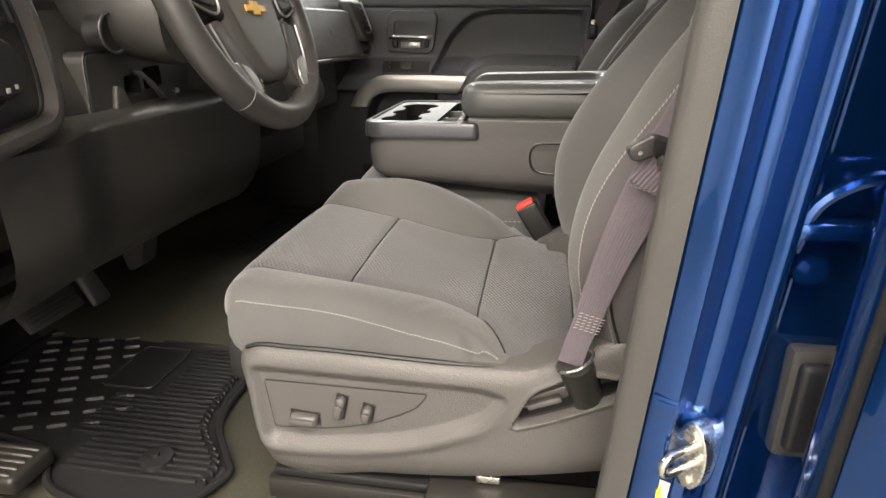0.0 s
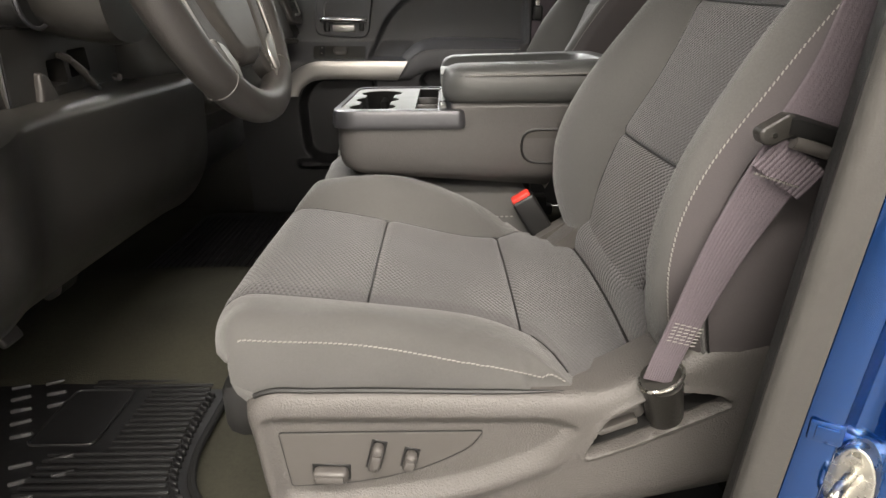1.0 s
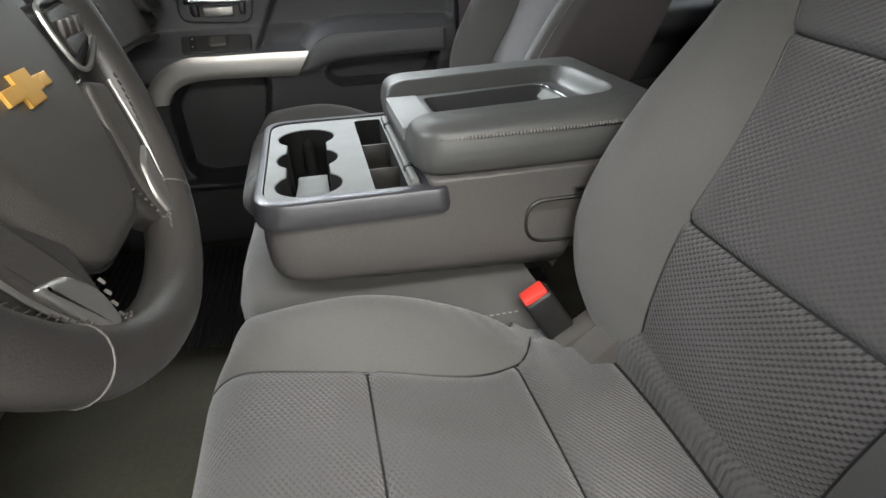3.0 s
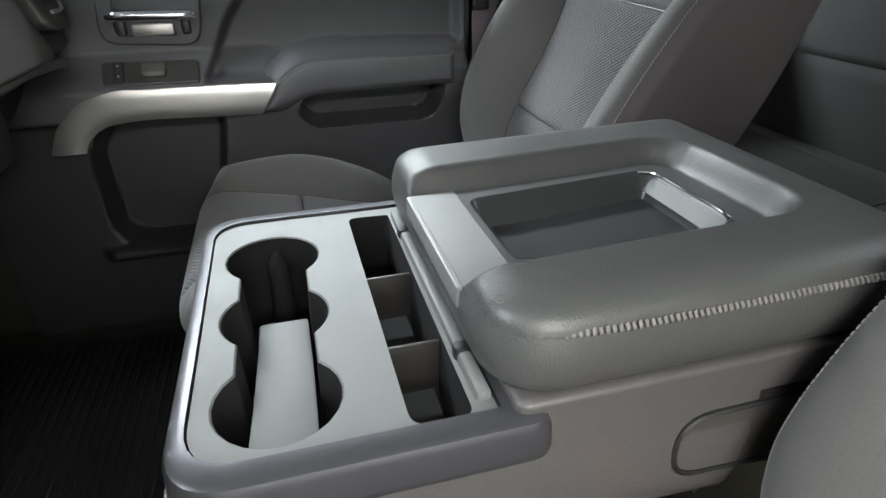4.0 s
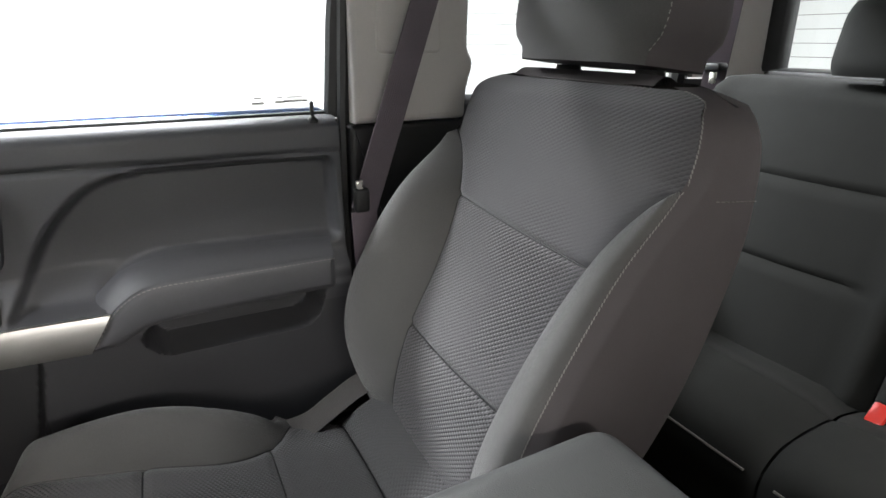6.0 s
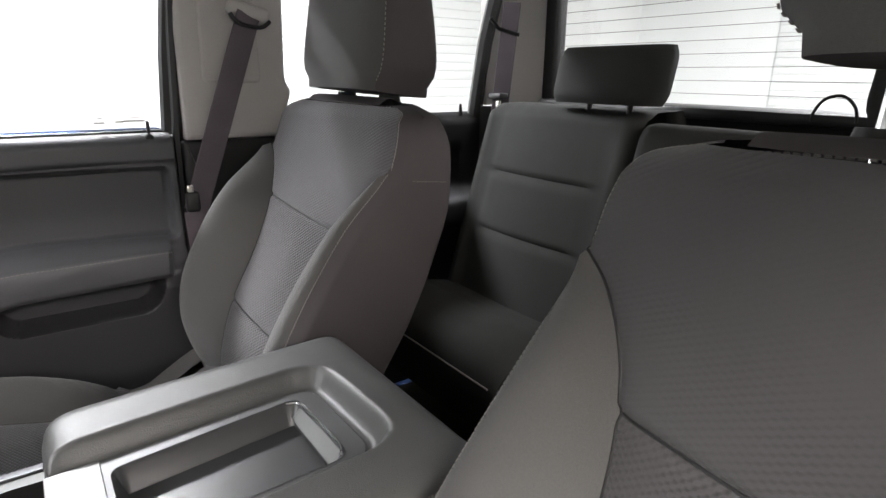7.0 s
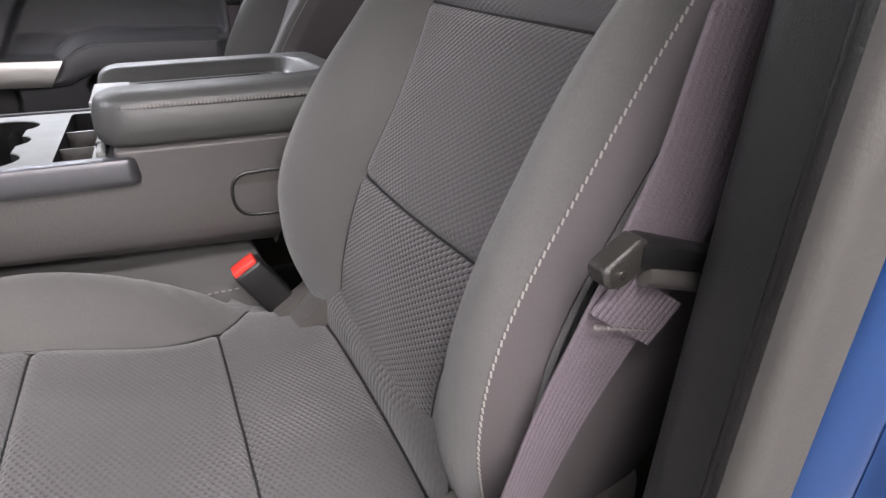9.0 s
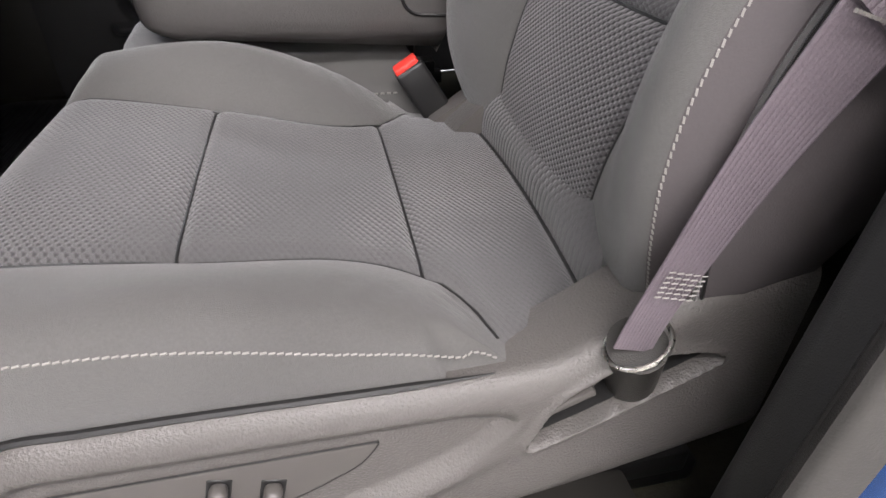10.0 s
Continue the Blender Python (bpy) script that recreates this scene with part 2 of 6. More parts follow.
class Geo:
    """Vertices and faces of one part."""

    def __init__(self):
        self.v, self.f, self.flat = [], [], False

    def add(self, verts, faces):
        n = len(self.v)
        self.v += [tuple(p) for p in verts]
        self.f += [tuple(i + n for i in q) for q in faces]
        return self

    def grid(self, rows, wrap=False):
        """Rows of points to a sheet."""
        n = len(rows[0])
        faces = []
        for i in range(len(rows) - 1):
            for j in range(n if wrap else n - 1):
                k = (j + 1) % n
                faces.append((i * n + j, i * n + k, (i + 1) * n + k, (i + 1) * n + j))
        return self.add([p for r in rows for p in r], faces)

    def loft(self, loops, cap=True):
        n, start = len(loops[0]), len(self.v)
        self.grid(loops, wrap=True)
        if cap:
            self.f.append(tuple(start + i for i in reversed(range(n))))
            self.f.append(tuple(start + (len(loops) - 1) * n + i for i in range(n)))
        return self

    def box(self, centre, size, r=0.003, seg=2, m=None):
        bm = bmesh.new()
        bmesh.ops.create_cube(bm, size=1)
        for v in bm.verts:
            v.co = Vector((v.co.x * size[0], v.co.y * size[1], v.co.z * size[2]))
        if r:
            bmesh.ops.bevel(bm, geom=list(bm.edges), offset=min(r, 0.49 * min(size)), segments=seg, affect="EDGES", profile=0.5)
        m = (Matrix.Translation(centre) @ m) if m else Matrix.Translation(centre)
        bm.verts.index_update()
        self.add([m @ v.co for v in bm.verts], [[v.index for v in f.verts] for f in bm.faces])
        bm.free()
        return self

    def tube(self, pts, r, n=8, closed=False, flat=1.0, up=None):
        """A round or flattened bar along pts; r a number or one per point."""
        P = [Vector(p) for p in pts]
        k = len(P)
        rr = r if isinstance(r, (list, tuple)) else [r] * k
        loops = []
        side = None
        for i in range(k):
            a, b = (P[i - 1], P[(i + 1) % k]) if closed else (P[max(i - 1, 0)], P[min(i + 1, k - 1)])
            t = (b - a).normalized()
            if side is None:
                ref = Vector(up) if up else (Vector((0, 0, 1)) if abs(t.z) < 0.9 else Vector((1, 0, 0)))
                side = t.cross(ref).normalized()
            side = (side - t * side.dot(t)).normalized()
            other = side.cross(t)
            loops.append([P[i] + side * (math.cos(2 * math.pi * j / n) * rr[i]) + other * (math.sin(2 * math.pi * j / n) * rr[i] * flat) for j in range(n)])
        if closed:
            loops.append(loops[0])
        return self.loft(loops, cap=not closed)

    def strap(self, pts, sides, width, thick):
        """A flat band: each point has the direction of its width."""
        loops = []
        for i, p in enumerate(pts):
            p = Vector(p)
            t = (Vector(pts[min(i + 1, len(pts) - 1)]) - Vector(pts[max(i - 1, 0)])).normalized()
            s = Vector(sides[i])
            s = (s - t * s.dot(t)).normalized()
            q = s.cross(t) * (thick / 2)
            w = width[i] if isinstance(width, (list, tuple)) else width
            across = [k / 36 - 0.5 for k in range(37)]
            ridge = [0.4 if k in (0, 36) else (1.0 if k % 3 else 0.68) for k in range(37)]
            loop = [p + s * (w * u) + q * h for u, h in zip(across, ridge)]
            loop += [p + s * (w * u) - q * h for u, h in zip(reversed(across), reversed(ridge))]
            loops.append(loop)
        return self.loft(loops)

    def slab(self, poly, place, d0, d1, r=0.003, back=True, filled=False):
        """A plate with a rounded front edge: place(a, b, d) puts the outline into the world, from depth d0 to d1."""
        self.flat = True
        sgn = 1 if d1 > d0 else -1
        r = min(r, abs(d1 - d0))
        rings = [(poly, d0), (poly, d1 - sgn * r)]
        for k in (0.3, 0.65, 1.0):
            rings.append((inset(poly, r * (1 - math.sqrt(max(1 - k * k, 0)))), d1 - sgn * r * (1 - k)))
        loops = [[place(a, b, d) for a, b in q] for q, d in rings]
        start, n = len(self.v), len(poly)
        self.grid(loops, wrap=True)
        if filled:
            self.plate(rings[-1][0], [], place, d1)
        else:
            self.f.append(tuple(start + 4 * n + i for i in range(n)))
        if back:
            self.f.append(tuple(start + i for i in reversed(range(n))))
        return self

    def plate(self, outer, holes, place, d):
        """A flat sheet with holes."""
        self.flat = True
        bm = bmesh.new()
        edges = []
        for loop in (outer, *holes):
            loop = [p for i, p in enumerate(loop) if math.dist(p, loop[i - 1]) > 2e-5]
            vs = [bm.verts.new((a, b, 0)) for a, b in loop]
            edges += [bm.edges.new((vs[i], vs[(i + 1) % len(vs)])) for i in range(len(vs))]
        bmesh.ops.triangle_fill(bm, edges=edges, use_beauty=True)
        bm.verts.index_update()
        self.add([place(v.co.x, v.co.y, d) for v in bm.verts], [[v.index for v in f.verts] for f in bm.faces])
        bm.free()
        return self

    def wall(self, loop, place, d0, d1, floor=False, taper=0.0):
        low = inset(loop, taper) if taper else loop
        start, n = len(self.v), len(loop)
        self.grid([[place(a, b, d0) for a, b in loop], [place(a, b, d1) for a, b in low]], wrap=True)
        if floor:
            self.f.append(tuple(start + n + i for i in range(n)))
        return self


def area(poly):
    return sum(poly[i - 1][0] * p[1] - p[0] * poly[i - 1][1] for i, p in enumerate(poly)) / 2


def inset(poly, r):
    """The outline moved inwards by r."""
    s = 1 if area(poly) > 0 else -1
    out, n = [], len(poly)
    for i in range(n):
        p, a, b = (np.array(poly[j % n], float) for j in (i, i - 1, i + 1))
        e1, e2 = p - a, b - p
        e1, e2 = e1 / (np.linalg.norm(e1) + 1e-9), e2 / (np.linalg.norm(e2) + 1e-9)
        n1, n2 = np.array((-e1[1], e1[0])) * s, np.array((-e2[1], e2[0])) * s
        m = n1 + n2
        m = m / max(np.linalg.norm(m), 1e-6)
        out.append(p + m * (r / max(m @ n1, 0.35)))
    # draw crossed corners together
    for _ in range(12):
        bad = [i for i in range(n) if (out[(i + 1) % n] - out[i]) @ (np.array(poly[(i + 1) % n]) - np.array(poly[i])) < -1e-12]
        if not bad:
            break
        for i in bad:
            mid = (out[i] + out[(i + 1) % n]) / 2
            out[i] = out[(i + 1) % n] = mid
    return [tuple(p) for p in out]


def rounded(poly, r, seg=5):
    """The outline with its corners rounded; r a number or one per corner."""
    out, n = [], len(poly)
    for i in range(n):
        rr = r[i] if isinstance(r, (list, tuple)) else r
        p, a, b = (np.array(poly[j % n], float) for j in (i, i - 1, i + 1))
        ra = min(rr, 0.48 * np.linalg.norm(a - p), 0.48 * np.linalg.norm(b - p))
        if ra < 1e-5:
            out.append(tuple(p))
            continue
        s, e = p + (a - p) / np.linalg.norm(a - p) * ra, p + (b - p) / np.linalg.norm(b - p) * ra
        for k in range(seg + 1):
            t = k / seg
            out.append(tuple((1 - t) ** 2 * s + 2 * t * (1 - t) * p + t * t * e))
    return out


def thing(name, label, category, place=(0, 0, 0), group="", kind=""):
    ob = new(name)
    ob.location = place
    ob.empty_display_size = 0.1
    return tagged(ob, label, category, group, kind)


def part(name, geo, mat, parent=None, label="", angle=38, place=None):
    """One mesh object, under a thing or a part; its vertices are given in the world."""
    me = bpy.data.meshes.new(name)
    me.from_pydata([tuple(p) for p in geo.v], [], geo.f)
    bm = bmesh.new()
    bm.from_mesh(me)
    bmesh.ops.remove_doubles(bm, verts=bm.verts, dist=1e-5)
    bmesh.ops.recalc_face_normals(bm, faces=bm.faces)
    bm.to_mesh(me)
    bm.free()
    me.materials.append(mat)
    me.shade_smooth()
    me.set_sharp_from_angle(angle=radians(angle))
    ob = new(name, me)
    if geo.flat:
        even = ob.modifiers.new("even_normals", "WEIGHTED_NORMAL")
        even.keep_sharp = True
    if parent:
        ob.parent = parent
        if not parent.data:
            ob.matrix_parent_inverse = Matrix.Translation(-parent.location)
    if label:
        ob["label"] = label
    return ob


def stitches(path, normals, dash=0.0055, gap=0.0028, width=0.0014, rise=0.0007, slant=0.0):
    """Short raised threads along a path; normals point out of the cloth."""
    g = Geo()
    P = [Vector(p) for p in path]
    total = [0.0]
    for a, b in zip(P, P[1:]):
        total.append(total[-1] + (b - a).length)

    def at(s):
        i = min(max(int(np.searchsorted(total, s)) - 1, 0), len(P) - 2)
        t = (s - total[i]) / max(total[i + 1] - total[i], 1e-9)
        return P[i].lerp(P[i + 1], t), Vector(normals[i]).lerp(Vector(normals[i + 1]), t).normalized()
    s = 0.0
    while s + dash < total[-1]:
        (a, n), (b, _) = at(s), at(s + dash)
        t = (b - a).normalized()
        q = n.cross(t).normalized()
        a, b = a - q * slant, b + q * slant
        w = q * (width / 2)
        base = [a - w, a + w, b + w, b - w]
        mid = [p.lerp((a + b) / 2, 0.18) + n * rise * 1.6 for p in base]
        g.add([p - n * 0.0006 for p in base] + mid, [(0, 1, 5, 4), (1, 2, 6, 5), (2, 3, 7, 6), (3, 0, 4, 7), (4, 5, 6, 7)])
        s += dash + gap
    return g


def line(a, b, n=12):
    return [tuple(Vector(a).lerp(Vector(b), i / (n - 1))) for i in range(n)]


def spline(pts, n=8):
    """A smooth path through the points."""
    P = [np.array(p, float) for p in pts]
    out = []
    for i in range(len(P) - 1):
        p0, p1, p2, p3 = P[max(i - 1, 0)], P[i], P[i + 1], P[min(i + 2, len(P) - 1)]
        for k in range(n):
            t = k / n
            out.append(tuple(0.5 * (2 * p1 + (p2 - p0) * t + (2 * p0 - 5 * p1 + 4 * p2 - p3) * t * t + (3 * p1 - p0 - 3 * p2 + p3) * t**3)))
    out.append(tuple(P[-1]))
    return out


def shape_distance(px, pz, poly):
    """Signed distance of points from an outline, negative inside."""
    d = np.full(px.shape, 1e9)
    inside = np.zeros(px.shape, bool)
    n = len(poly)
    for i in range(n):
        ax, az = poly[i - 1]
        bx, bz = poly[i]
        ex, ez = bx - ax, bz - az
        t = np.clip(((px - ax) * ex + (pz - az) * ez) / (ex * ex + ez * ez + 1e-12), 0, 1)
        d = np.minimum(d, np.hypot(px - ax - t * ex, pz - az - t * ez))
        cross = ((az > pz) != (bz > pz)) & (px < (bx - ax) * (pz - az) / (bz - az + 1e-12) + ax)
        inside ^= cross
    return np.where(inside, -d, d)


def step(d, w):
    t = np.clip(0.5 - d / w, 0, 1)
    return t * t * (3 - 2 * t)


def nearest(px, pz, poly):
    """The nearest places on an outline."""
    best, qx, qz = np.full(px.shape, 1e9), px.copy(), pz.copy()
    for i in range(len(poly)):
        ax, az = poly[i - 1]
        ex, ez = poly[i][0] - ax, poly[i][1] - az
        t = np.clip(((px - ax) * ex + (pz - az) * ez) / (ex * ex + ez * ez + 1e-12), 0, 1)
        d = np.hypot(px - ax - t * ex, pz - az - t * ez)
        c = d < best
        best, qx, qz = np.where(c, d, best), np.where(c, ax + t * ex, qx), np.where(c, az + t * ez, qz)
    return qx, qz


# ---------- front seats ----------
CREST = curve((-.34, -.325, -.30, -.265, -.24, -.19, -.15, -.08, -.02, .01, .045, .08, .16), (.40, .415, .432, .442, .445, .447, .446, .430, .400, .378, .345, .330, .325))
TOP = curve((-.34, -.29, -.157, -.08, .005, .06, .12, .17), (.419, .417, .398, .383, .367, .359, .352, .350))
WORN = curve((-.34, -.278, -.213, -.145, -.079, -.015, .045, .08, .16), (.424, .423, .416, .412, .400, .383, .350, .332, .325))
EDGE = curve((-.34, -.279, -.225, -.122, -.043, .04, .10), (.404, .403, .398, .388, .372, .350, .344))
WI = curve((-.34, -.29, -.157, 0, .018, .034, .046, .16), (.142, .142, .134, .138, .150, .176, .200, .196))


LEAD = {"x": -.316}  # the front edge of the cushion being built


def cushion_front(y):
    return LEAD["x"] + .037 * (max(abs(y) - .13, 0) / .087) ** 2


def cushion_top(x, y, worn=0.0):
    """Height of the front seat cushion at x and at y from the seat's middle line; worn: how much lower its bolster has sunk."""
    a, wi = abs(y), WI(x)
    zi = TOP(x) - 0.014 * smooth(.02, .06, x) * (a / .2) ** 2
    if a <= wi:
        z = zi - .004 * smooth(.9, 1.0, a / wi)
        for s in (-.157, .005, .122):
            z -= .0045 * math.exp(-((x - s) / .0042) ** 2)
        z += .003 * math.cos(math.pi * a / wi / 2)
    else:
        zb = WORN(x) if worn else CREST(x)
        t = (a - wi) / max(.188 - wi, .004)
        if zb < zi or wi > .186:
            z = zi - .004
        elif t < 1:
            z = zi - .004 + (zb - zi + .004) * math.sin(t * math.pi / 2) ** 0.8
        else:
            u = min((a - .188) / .036, 1)
            z = zb - .040 * (1 - math.sqrt(max(1 - u * u * .92, 0))) * 1.35
            if worn:
                u = min((a - .188) / .031, 1)
                z = zb + (min(EDGE(x), zb - .002) - zb) * (1 - math.sqrt(1 - u * u * .96)) / .8
    r, d = .05 - .03 * smooth(.17, .215, a), x - cushion_front(y)
    if d < r:
        f = math.sqrt(max(1 - ((r - d) / r) ** 2, 0))
        low = min(.362 + .020 * smooth(.17, .21, a), z - .008)
        z = low + (z - low) * f
    # pinched folds where the bolster meets the backrest
    if a > .15:
        for x0, k, deep in ((-.066, .5, .0022), (-.044, .9, .0038), (-.020, 1.2, .0034)):
            z -= deep * math.exp(-((x - x0 + k * (a - .20)) / .0045) ** 2) * smooth(.155, .175, a) * smooth(.226, .205, a)
        z += .0015 * math.sin(31 * x + 3 * y) * smooth(.15, .19, a)
    return z


BI = curve((.33, .36, .44, .52, .60, .689, .788, .85, .90), (.122, .130, .143, .172, .218, .262, .300, .320, .335))
BB = curve((.33, .38, .43, .48, .53, .556, .621, .67, .722, .784, .90), (.135, .112, .098, .097, .109, .121, .161, .199, .240, .292, .335))
BO = curve((.33, .38, .43, .48, .53, .556, .621, .67, .722, .784, .90), (.140, .122, .106, .098, .103, .110, .140, .168, .209, .282, .335))
BW = curve((.33, .40, .46, .55, .65, .754, .80, .835, .855, .868, .876), (.190, .216, .228, .232, .229, .222, .220, .216, .208, .192, .15))
BWI = curve((.33, .45, .52, .60, .69, .725, .755, .775, .790), (.112, .120, .127, .134, .150, .163, .182, .200, .221))
BR = curve((.33, .468, .56, .655, .757, .832, .876), (.245, .285, .342, .390, .425, .424, .408))


def back_front(y, z, outer=0.0, tilt=0.0, seam_z=.69, soft=.012, crest=.72):
    """How far back the front of a seat's backrest lies."""
    a, w = abs(y), BW(z)
    xi = BI(z)
    wi = BWI(z) if z < .79 else w
    if a <= wi:
        x = xi + .003 * smooth(.92, 1.0, a / wi) - .004 * math.cos(math.pi * a / wi / 2)
        for s in (.522, seam_z):
            x += .005 * math.exp(-((z - s - tilt * y * (s > .6)) / .0045) ** 2)
        if z > .79:
            x += .004 * smooth(.75, 1.0, a / w) ** 2
        x += .018 * smooth(.845, .876, z) ** 2
        return x
    t = (a - wi) / max(w - wi, .004)
    proud = max(xi - BB(z) - (BO(z) - BB(z)) * outer, 0) - (.006 if crest > .83 else 0)
    if t < crest:
        return xi + .003 - (proud + .003) * math.sin(t / crest * math.pi / 2) ** (1.35 if crest > .83 else 0.85)
    u = (t - crest) / (1 - crest)
    return xi - proud + soft * (1 - math.sqrt(max(1 - u * u * .9, 0))) * 1.4


def rail(g, x0, x1, y, z):
    g.box(((x0 + x1) / 2, y, z), (x1 - x0, .05, .03), .004)


def front_seat(yc, out, shift, label, fine):
    """A front seat. out: the side (-1 or 1) that faces the door; shift: how much further back its backrest stands."""
    seat = thing("front_seat", label, "car seat", (0, yc, .09), "front seats")

    n = 150 if fine else 110
    rows = []
    for j in range(41):
        s = -1 + j / 20
        row = []
        for i in range(n):
            x = LEAD["x"] + (.165 - LEAD["x"]) * (i / (n - 1)) ** 1.35
            y = s * WI(x)
            row.append((x, yc + y, cushion_top(x, y)))
        row.insert(0, (row[0][0] + .010, row[0][1], row[0][2] - .010))
        row.insert(0, (row[0][0] + .040, row[0][1], .33))
        row.insert(0, (row[0][0] + .03, row[0][1], .30))
        rows.append(row)
    part("cushion_insert", Geo().grid(rows), INSERT_SEAT, seat, "ribbed dark grey woven centre panel", 60)
    for side in (-1, 1):
        rows = []
        for j in range(23):
            v = j / 22
            row = []
            for i in range(70):
                q = (i / 69) ** 1.5
                x0 = LEAD["x"] + (.10 - LEAD["x"]) * q
                wi = WI(x0)
                w = wi + (max(.219 if side == out == -1 else .224, wi + .006) - wi) * v
                x = cushion_front(w) + (.10 - cushion_front(w)) * q
                wi = WI(x)
                w = wi + (max(.219 if side == out == -1 else .224, wi + .006) - wi) * v
                z = cushion_top(x, w, .032 if side == out == -1 else 0)
                if side == out == -1 and x > 0 and w > .17:
                    z = min(z, .388 - .053 * min((w - .17) / .054, 1.1) ** 2)
                row.append((x, yc + side * w, max(z, .332)))
            base = row[0]
            row.insert(0, (base[0] + .006, base[1], base[2] - .010))
            row.insert(0, (base[0] + .022, base[1], min(.352, base[2] - .02)))
            row.insert(0, (base[0] + .045, base[1], .330))
            row.insert(0, (base[0] + .070, base[1], .30))
            rows.append(row)
        last = rows[-1]
        for down, wide, back in ((.12, .0022, 0), (.45, .0058, .002), (.75, .0050, .006), (1.0, .001, .012)):
            rows.append([(p[0] + back * smooth(.0, -.28, p[0]), p[1] + side * wide, p[2] - (p[2] - .336) * down) for p in last])
        part("cushion_bolster", Geo().grid(rows), FABRIC, seat, "smooth grey side bolster", 60)
        sunk = .032 if side == out == -1 else 0
        wide = .2185 if sunk else .2105
        path = [(x, yc + side * wide, cushion_top(x, wide, sunk) + .0006) for x in np.linspace(cushion_front(wide) + .012, .038, 70)]
        part("stitching", stitches(path, [(0, side * .55, .83)] * len(path), .0038, .0008, .0013, .0003, .0004), THREAD, seat, "pale slanted row of thread")
    seam = Geo()
    for sx in (-.157, .005):
        w = WI(sx)
        seam.tube([(sx, yc + w * u, cushion_top(sx, w * u) + .0008) for u in np.linspace(-1, 1, 30)], .0013, 6)
    for side in (-1, 1):
        seam.tube([(x, yc + side * (WI(x) + .0005), cushion_top(x, WI(x) * .999) + .0003) for x in np.linspace(-.306, .044, 40)], .0013, 6)
    seam.tube([(.123, yc + .19 * u, cushion_top(.123, .19 * u) + .002) for u in np.linspace(-1, 1, 30)], .0013, 6)
    flap = []
    for j in range(25):
        u = -1 + j / 12
        low, high = Vector((.124, yc + .190 * u, cushion_top(.123, .19 * u) + .001)), Vector((BI(.40) + shift + .004, yc + .150 * u, .402))
        flap.append([tuple(low.lerp(high, k / 6) + Vector((-.006, 0, .004)) * math.sin(math.pi * k / 6)) for k in range(7)])
    part("rear_flap", Geo().grid(flap), INSERT_SEAT, seat, "woven grey flap between cushion and backrest", 60)
    part("cushion_seam", seam, BLACK, seat, "dark sewn seams")
    part("cushion_base", Geo().box((-.085, yc, .305), (.44, .40, .07), .02), BLACK, seat, "black cushion underside")

    seam_z, tilt = (.684, .05) if out < 0 else (.697, .042)

    def X(y, z, side=0):
        if out < 0:
            return back_front(y, z, float(side == out), tilt, seam_z, .009 + .020 * smooth(.5, .70, z) if side == out else .010, .84 if side == out else .72) + shift
        return back_front(y, z, 1.0 if side == out else .5, tilt, seam_z, .010 if side == out else .012, .72 if side == out else .82) + shift
    zs = [.335 + (.874 - .335) * k / 129 for k in range(130)]
    for name, cloth, words in (("lower_back_panel", INSERT_LOW, "ribbed dark grey lower panel"), ("back_insert", INSERT_BACK, "ribbed dark grey woven backrest panel"), ("upper_back_panel", INSERT_TOP, "finely ribbed grey upper panel")):
        rows = []
        for j in range(37):
            s = -1 + j / 18
            split = seam_z + tilt * s * BWI(seam_z)
            lo, hi, n = {"lower_back_panel": (.335, .522, 50), "back_insert": (.522, split, 45), "upper_back_panel": (split, .874, 50)}[name]
            heights = [lo + (hi - lo) * k / (n - 1) for k in range(n)]
            rows.append([(X(s * (BWI(z) if z < .79 else BW(z)), z), yc + s * (BWI(z) if z < .79 else BW(z)), z) for z in heights])
        part(name, Geo().grid(rows), cloth, seat, words, 60)
    zb = [z for z in zs if z < .787] + [.7899]
    seam = Geo()
    for sz in (.522, seam_z):
        w, rise = BWI(sz), tilt * (sz > .6)
        seam.tube([(X(w * u, sz + rise * w * u) - .0006, yc + w * u, sz + rise * w * u) for u in np.linspace(-1, 1, 30)], .0013, 6)
    for side in (-1, 1):
        seam.tube([(X(BWI(z) * .999, z) - .0003, yc + side * (BWI(z) + .0003), z) for z in zb], .0013, 6)
    part("back_seam", seam, BLACK, seat, "dark sewn seams")
    for side in (-1, 1):
        rows = []
        for j in range(19):
            t = j / 18
            rows.append([(X(BWI(z) + (BW(z) - BWI(z)) * t, z, side), yc + side * (BWI(z) + (BW(z) - BWI(z)) * t), z) for z in zb])
        part("back_bolster", Geo().grid(rows), FABRIC, seat, "smooth grey side bolster", 60)
        path = [(X(BW(z), z, side) + .001, yc + side * (BW(z) + .001), z) for z in zs[12:]]
        part("stitching", stitches(path, [(-.6, side * .8, 0)] * len(path), .0038, .0008, .0013, .0003, .0004), THREAD, seat, "pale contrast thread")
        # seam between the upper and the lower side cloth
        w = BW(.782)
        path = [(x, yc + side * (w + (.0215 if side == out else .0125) * smooth(0, .055, x - X(w, .782, side))), .782 - .10 * (x - X(w, .782, side))) for x in np.linspace(X(w, .782, side) + .004, BR(.782) + shift - .03, 16)]
        part("stitching", stitches(path, [(0, side, .2)] * 16, .0044, .0020, .0012, .0007), DARK_THREAD, seat)
        if side == out:  # second seam along the side
            path = [(X(BW(z), z, side) + .024, yc + side * (BW(z) + .0168), z) for z in zs[10:-12]]
            part("side_seam", Geo().tube(path, .0021, 6), FABRIC, seat, "raised cloth piping")
            part("seam_gap", Geo().tube([(a + .0042, b + side * .0008, c) for a, b, c in path], .0014, 6), BLACK, seat)
